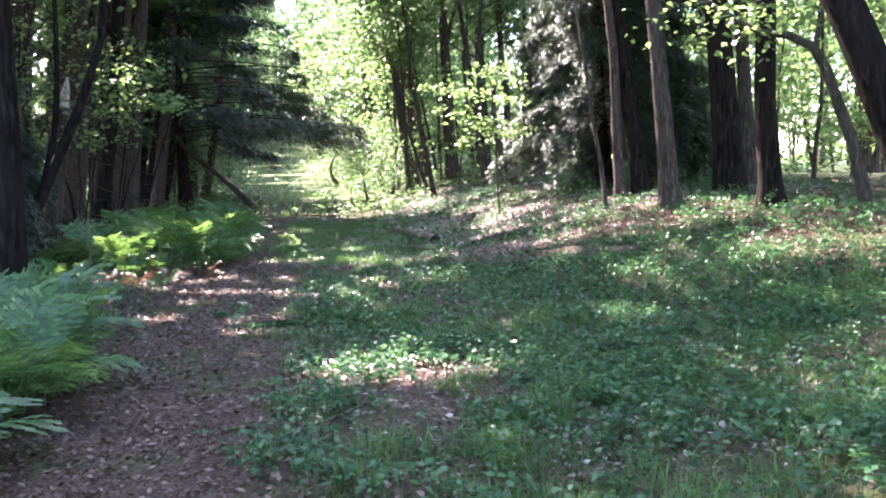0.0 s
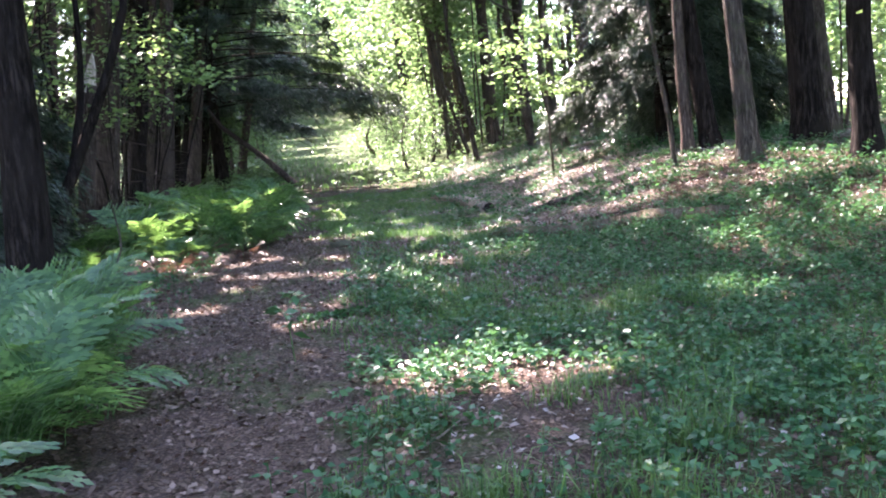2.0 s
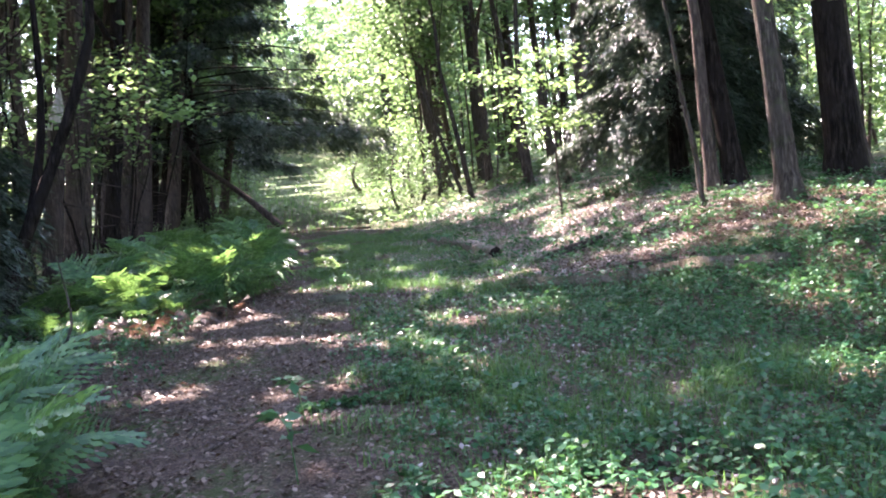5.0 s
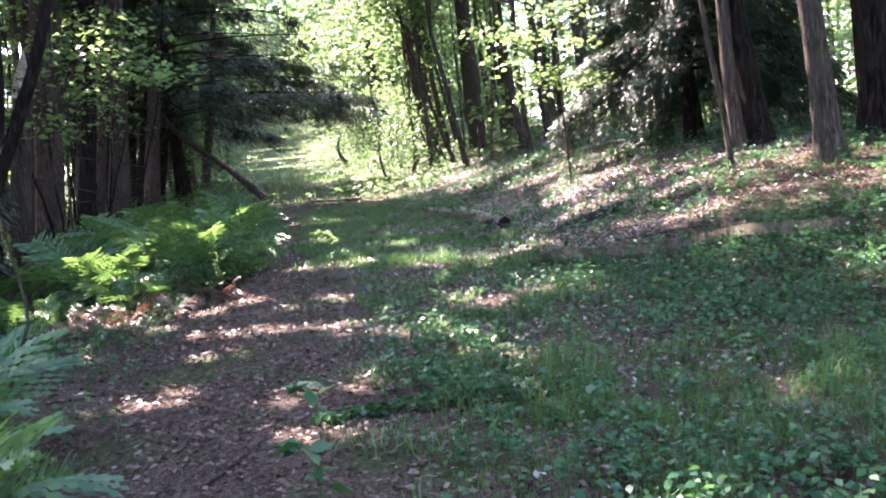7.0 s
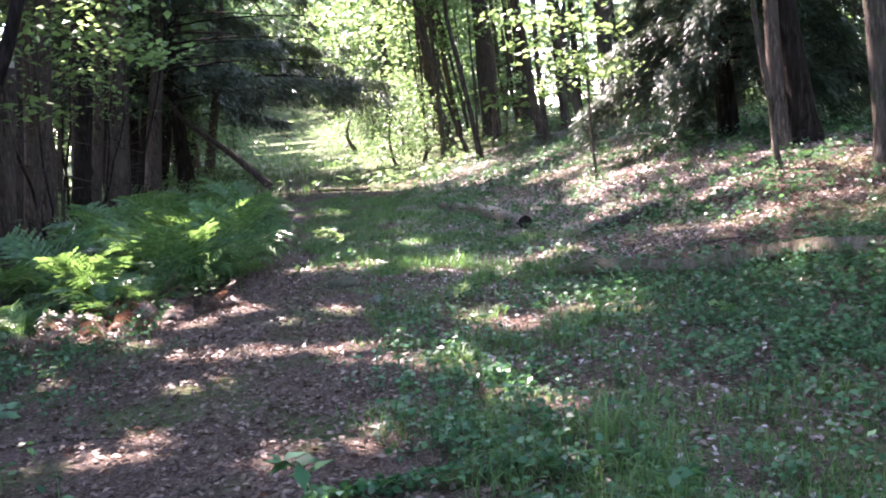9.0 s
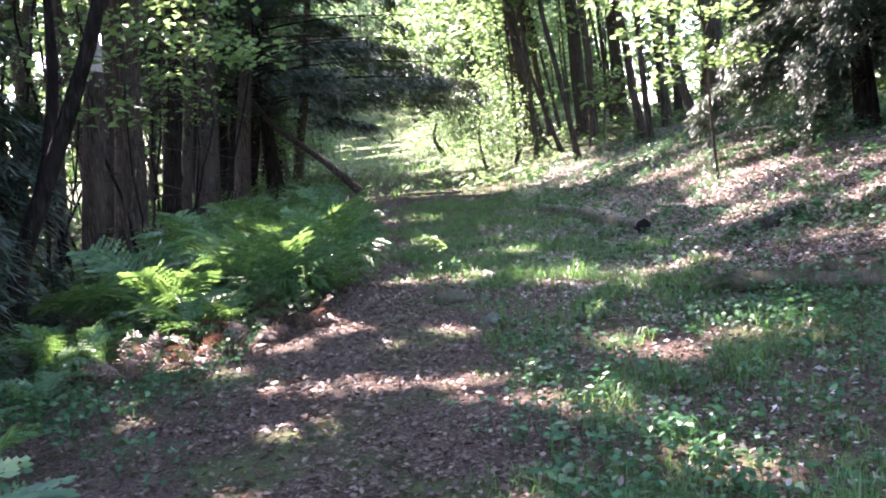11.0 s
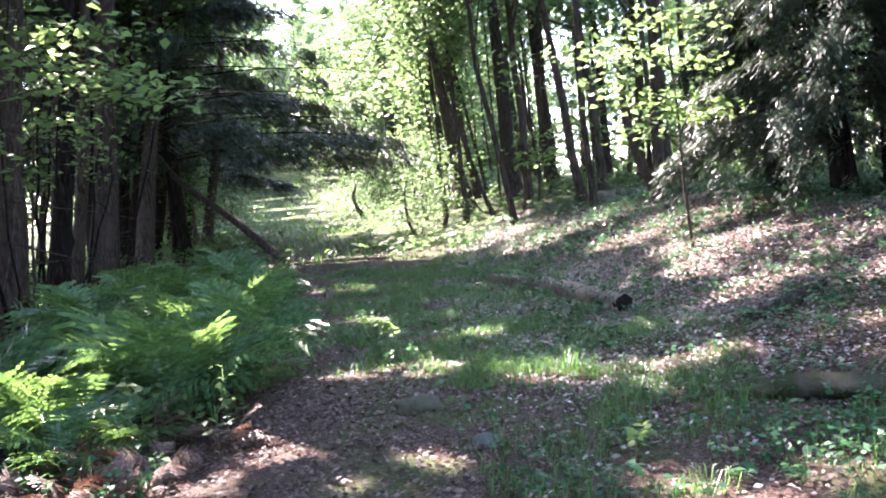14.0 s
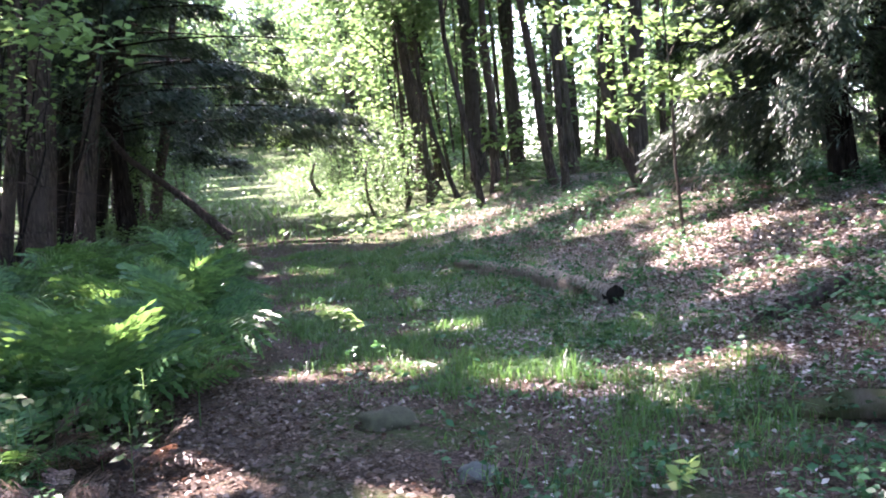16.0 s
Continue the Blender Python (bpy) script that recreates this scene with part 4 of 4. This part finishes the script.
# ---- small plants, grass and fallen leaves ----
def scatter(n, x0, x1, y0, y1, want):
    """Places drawn by a density from 0 to 1."""
    x, y = rng.uniform(x0, x1, n), rng.uniform(y0, y1, n)
    keep = rng.uniform(0, 1, n) < want(x, y)
    return x[keep], y[keep]


def patchy(x, y, scale, seed):
    a = np.sin(x * scale + seed) * np.sin(y * scale * 0.9 + 2.1 * seed) + 0.6 * np.sin(2.3 * scale * (x + 0.6 * y) + seed) * np.sin(2.1 * scale * (y - 0.5 * x))
    return smooth(0.5 + 0.6 * a)


def path_off(x, y):
    """How far to the side of the trodden line, with an uneven edge."""
    return x - trail_x(y) + 0.16 * np.sin(2.3 * y + 1.0) + 0.12 * np.sin(5.9 * y + 3 * x) + 0.22 * np.clip((y - 13) / 5, 0, 1)


def bare_spot(x, y):
    out = 1.0
    for sx, sy, a, b, turn in PATH_GAPS[:2] + PATH_GAPS[5:9]:
        u, v = (x - sx) * math.cos(turn) + (y - sy) * math.sin(turn), -(x - sx) * math.sin(turn) + (y - sy) * math.cos(turn)
        out = out * (1 - 0.92 * np.exp(-((u / (a + 0.12)) ** 2 + (v / (b + 0.1)) ** 2) ** 2))
    return out


def herb_want(x, y):
    off = path_off(x, y)
    near = smooth((12.0 - y) / 3.0)
    side = smooth((off - 2.2) / 1.4)                       # a closed carpet away from the path, clumps beside it
    right = smooth((off - 0.6) / 0.5) * (near * (side + (1 - side) * patchy(x, y, 1.7, 2)) * (0.2 + 0.8 * patchy(x, y, 1.1, 2))
                                         + (1 - near) * (0.12 + 0.5 * patchy(x, y, 0.9, 5) * smooth((off - 2.2) / 1.5)))
    left = smooth((-off - 0.7) / 0.4) * np.where(y > 9.5, 0.07, 0.4) * patchy(x, y, 1.5, 1)
    bare = 1 - 0.9 * np.exp(-(((x - 3.0) / 2.0) ** 2 + ((y - 20.2) / 2.0) ** 2))
    return (right * (1 - 0.55 * near * patchy(x, y, 1.3, 9)) + left) * bare * bare_spot(x, y) * (1 - 0.65 * np.exp(-(((x - 0.9) / 1.0) ** 2) - ((y - 7.3) / 0.5) ** 2))


def herbs(name, x, y, tall, leaf, per, material, label, flat=0.7):
    n = len(x)
    hgt = tall * rng.uniform(0.35, 1.0, n)
    a = rng.uniform(0, 2 * np.pi, (n, per))
    q = rng.uniform(0.15, 1.0, (n, per)) * leaf * 1.3
    c = np.stack([x[:, None] + np.cos(a) * q, y[:, None] + np.sin(a) * q, height(x, y)[:, None] + hgt[:, None] * rng.uniform(0.45, 1.0, (n, per))], -1).reshape(-1, 3)
    v, f = leaf_quads(c, leaf, leaf * 0.62, rng, flat, 0.05)
    # thin stalks
    p = np.stack([x, y, height(x, y) - 0.01], -1)
    top = p + np.stack([rng.normal(0, 0.02, n), rng.normal(0, 0.02, n), hgt], -1)
    w = np.array([0.002, 0.001, 0])
    sv = np.stack([p - w, p + w, top + w, top - w], 1).reshape(-1, 3)
    sf = np.arange(4 * n).reshape(-1, 4) + len(v)
    ob = mesh_object(name, np.concatenate([v, sv]), np.concatenate([f, sf]), material)
    return tagged(ob, label, "plants", kind="stuff")


x, y = scatter(62000, -5, 11, 1, 14, herb_want)
herbs("herbs", x, y, 0.22, 0.05, 7, HERB, "low bluish-green herbs covering the forest floor")
x, y = scatter(260, 0.3, 2.1, 6.8, 7.8, lambda a, b: 0.2 + 0.7 * patchy(a, b, 3.9, 4))
herbs("herbs", x, y, 0.14, 0.06, 6, HERB, "pale sunlit herbs in a clearing of fallen leaves")
x, y = scatter(14000, -9, 10, 13, 32, herb_want)
herbs("herbs", x, y, 0.2, 0.065, 6, HERB, "low bluish-green herbs covering the forest floor")
x, y = scatter(9000, -20, 14, 30, 75, lambda a, b: np.where(np.abs(a - trail_x(b)) < 1.6, 0.1, 0.8) * patchy(a, b, 0.5, 3))
herbs("herbs", x, y, 0.5, 0.2, 6, LEAF_CANOPY, "knee-high leafy undergrowth in the wood")
x, y = scatter(420, -5.2, -2.9, 11.0, 14.2, lambda a, b: 0.15 + 0.85 * patchy(a, b, 2.3, 6))
herbs("herbs", x, y, 0.26, 0.06, 7, HERB, "dark leafy plants among the dead ferns")
x, y = scatter(1700, -6, 8, 9, 34, lambda a, b: smooth((a - trail_x(b) - 3.2) / 1.5) * patchy(a, b, 0.8, 7))
herbs("undergrowth", x, y, 0.38, 0.075, 9, HERB, "knee-high leafy undergrowth on the bank")


x, y = scatter(1900, -0.5, 7, 15.5, 29, lambda a, b: smooth((a - trail_x(b) - 2.4) / 1.0) * patchy(a, b, 1.1, 23))
herbs("undergrowth", x, y, 0.2, 0.075, 7, HERB, "scattered leafy plants round the fallen logs")
x, y = scatter(3200, -17, -5.5, 13, 42, lambda a, b: (a < trail_x(b) - 3.0) * (0.25 + 0.75 * patchy(a, b, 0.9, 11)))
herbs("undergrowth", x, y, 0.7, 0.12, 9, LEAF_CANOPY, "shaded leafy undergrowth between the trunks")


x, y = scatter(800, -8, -2.4, 14, 25, lambda a, b: ((a < trail_x(b) - 0.55) & (a > trail_x(b) - 4.2)) * (0.2 + 0.8 * patchy(a, b, 1.9, 17)))
herbs("undergrowth", x, y, 0.62, 0.08, 10, LEAF_CANOPY, "leafy plants growing up between the ferns")


def grass(name, x, y, tall, label, wide=1.0):
    n = len(x)
    a, l = rng.uniform(0, 2 * np.pi, n), tall * rng.uniform(0.4, 1.15, n) * (0.45 + 0.95 * patchy(x, y, 2.7, 3))
    out = np.stack([np.cos(a), np.sin(a), 0 * a], -1)
    side = np.stack([-np.sin(a), np.cos(a), 0 * a], -1) * (0.0018 + 0.0028 * rng.uniform(0, 1, n))[:, None] * wide
    p = np.stack([x, y, height(x, y) - 0.01], -1)
    bend = rng.uniform(0.25, 1.15, n)[:, None]
    up = np.array([0, 0, 1.0])
    m = p + (out * bend * 0.35 + up * 0.62) * l[:, None]
    t = p + (out * bend * 1.0 + up * (0.98 - 0.45 * bend)) * l[:, None]
    v = np.stack([p - side, p + side, m + side * 0.8, m - side * 0.8, t + side * 0.1, t - side * 0.1], 1).reshape(-1, 3)
    b = np.arange(n)[:, None] * 6
    f = np.concatenate([b + np.array([0, 1, 2, 3]), b + np.array([3, 2, 4, 5])])
    return tagged(mesh_object(name, v, f, GRASS), label, "grass", kind="stuff")


def tufts(n_tufts, per, x0, x1, y0, y1, want, spread):
    x, y = scatter(n_tufts, x0, x1, y0, y1, want)
    return (np.repeat(x, per) + rng.normal(0, spread, len(x) * per)), (np.repeat(y, per) + rng.normal(0, spread, len(x) * per))


def grass_want(x, y):
    off = path_off(x, y)
    strip = smooth((off - 0.45) / 0.35) * (1 - smooth((off - 3.4) / 1.2))
    near = smooth((off - 0.7) / 0.6) * smooth((11 - y) / 2)
    return bare_spot(x, y) * strip * np.where(y > 16.8 + 0.5 * np.sin(3 * x), 0.45 + 0.55 * patchy(x, y, 1.1, 6), np.where(y > 10.5, 0.05 + 0.5 * patchy(x, y, 2.1, 4) ** 1.5, 0.2 + 0.55 * patchy(x, y, 1.5, 4))) * smooth((y - 8) / 2) + bare_spot(x, y) * near * 0.9 * patchy(x, y, 1.3, 9)


x, y = tufts(6200, 30, -3, 7, 2.6, 16.5, grass_want, 0.09)
grass("grass", x, y, 0.16, "tufts of fresh green grass along the path")
x, y = tufts(5600, 28, -5, 1.6, 16.3, 28, grass_want, 0.16)
grass("grass", x, y, 0.125, "lush green grass along the path")
# long arching tufts that stand out from the rest
spots = [(0.05, 15.95), (0.3, 15.85), (-0.2, 16.05), (0.55, 15.3), (0.1, 12.95), (-0.35, 12.2), (0.85, 12.0), (1.3, 12.7), (1.9, 6.9), (2.15, 7.1), (1.7, 6.6), (2.3, 5.9), (2.6, 6.4), (1.4, 5.3), (0.9, 9.9), (0.4, 11.0)]
x, y = np.repeat([p[0] for p in spots], 110) + rng.normal(0, 0.1, 110 * len(spots)), np.repeat([p[1] for p in spots], 110) + rng.normal(0, 0.08, 110 * len(spots))
grass("grass", x, y, 0.25, "tall arching tufts of bright grass in the sun")
x, y = tufts(2600, 14, -28, 2, 28, 95, lambda a, b: 0.85 * (np.abs(a - trail_x(b) - 0.6) < 3.6) * (0.4 + 0.6 * patchy(a, b, 0.5, 8)), 0.25)
grass("grass", x, y, 0.3, "sunlit grass on the far path", 4.0)


def litter(n, x0, x1, y0, y1, size, want, material=LITTER):
    x, y = scatter(n, x0, x1, y0, y1, want)
    c = np.stack([x, y, height(x, y) + rng.uniform(0.004, 0.03, len(x))], -1)
    v, f = leaf_quads(c, size, size * 0.6, rng, 0.78, -0.1)
    return tagged(mesh_object("leaf_litter", v, f, material), "dry brown fallen leaves covering the ground", "leaf litter", kind="stuff")


litter(165000, -7, 7, 1, 17, 0.044, lambda a, b: (0.55 + 0.45 * np.exp(-((a - trail_x(b) + 0.2) / 1.3) ** 2)) * (0.6 + 0.4 * patchy(a, b, 2.3, 13)))
litter(26000, -9, 9, 15, 34, 0.05, lambda a, b: 0.85 - 0.7 * smooth((a - trail_x(b) - 1.6) / 0.8), LITTER)
litter(9000, -9, 9, 15, 34, 0.045, lambda a, b: 0.85 - 0.8 * smooth((a - trail_x(b) - 1.6) / 0.8), LITTER_PALE)
# pale litter paints the sunlit bank, thinned where the bank is darker
litter(95000, -2, 9, 15, 34, 0.046, lambda a, b: smooth((a - trail_x(b) - 1.6) / 0.8) * (1 - 0.75 * smooth((a - 3.2) / 0.8) * smooth((18.2 - b) / 1.2)), LITTER_PALE)
litter(14000, 2.5, 9, 9, 18.5, 0.055, lambda a, b: smooth((a - 2.8) / 0.8), LITTER)
# extra pale leaves whiten the bank's sun patch
litter(26000, 0.2, 5.5, 17.2, 22.6, 0.046, lambda a, b: 0 * a + 1.0, LITTER_PALE)
litter(9000, -3, 6, 5, 16, 0.046, lambda a, b: smooth((a - trail_x(b) - 0.8) / 1.0), LITTER_PALE)
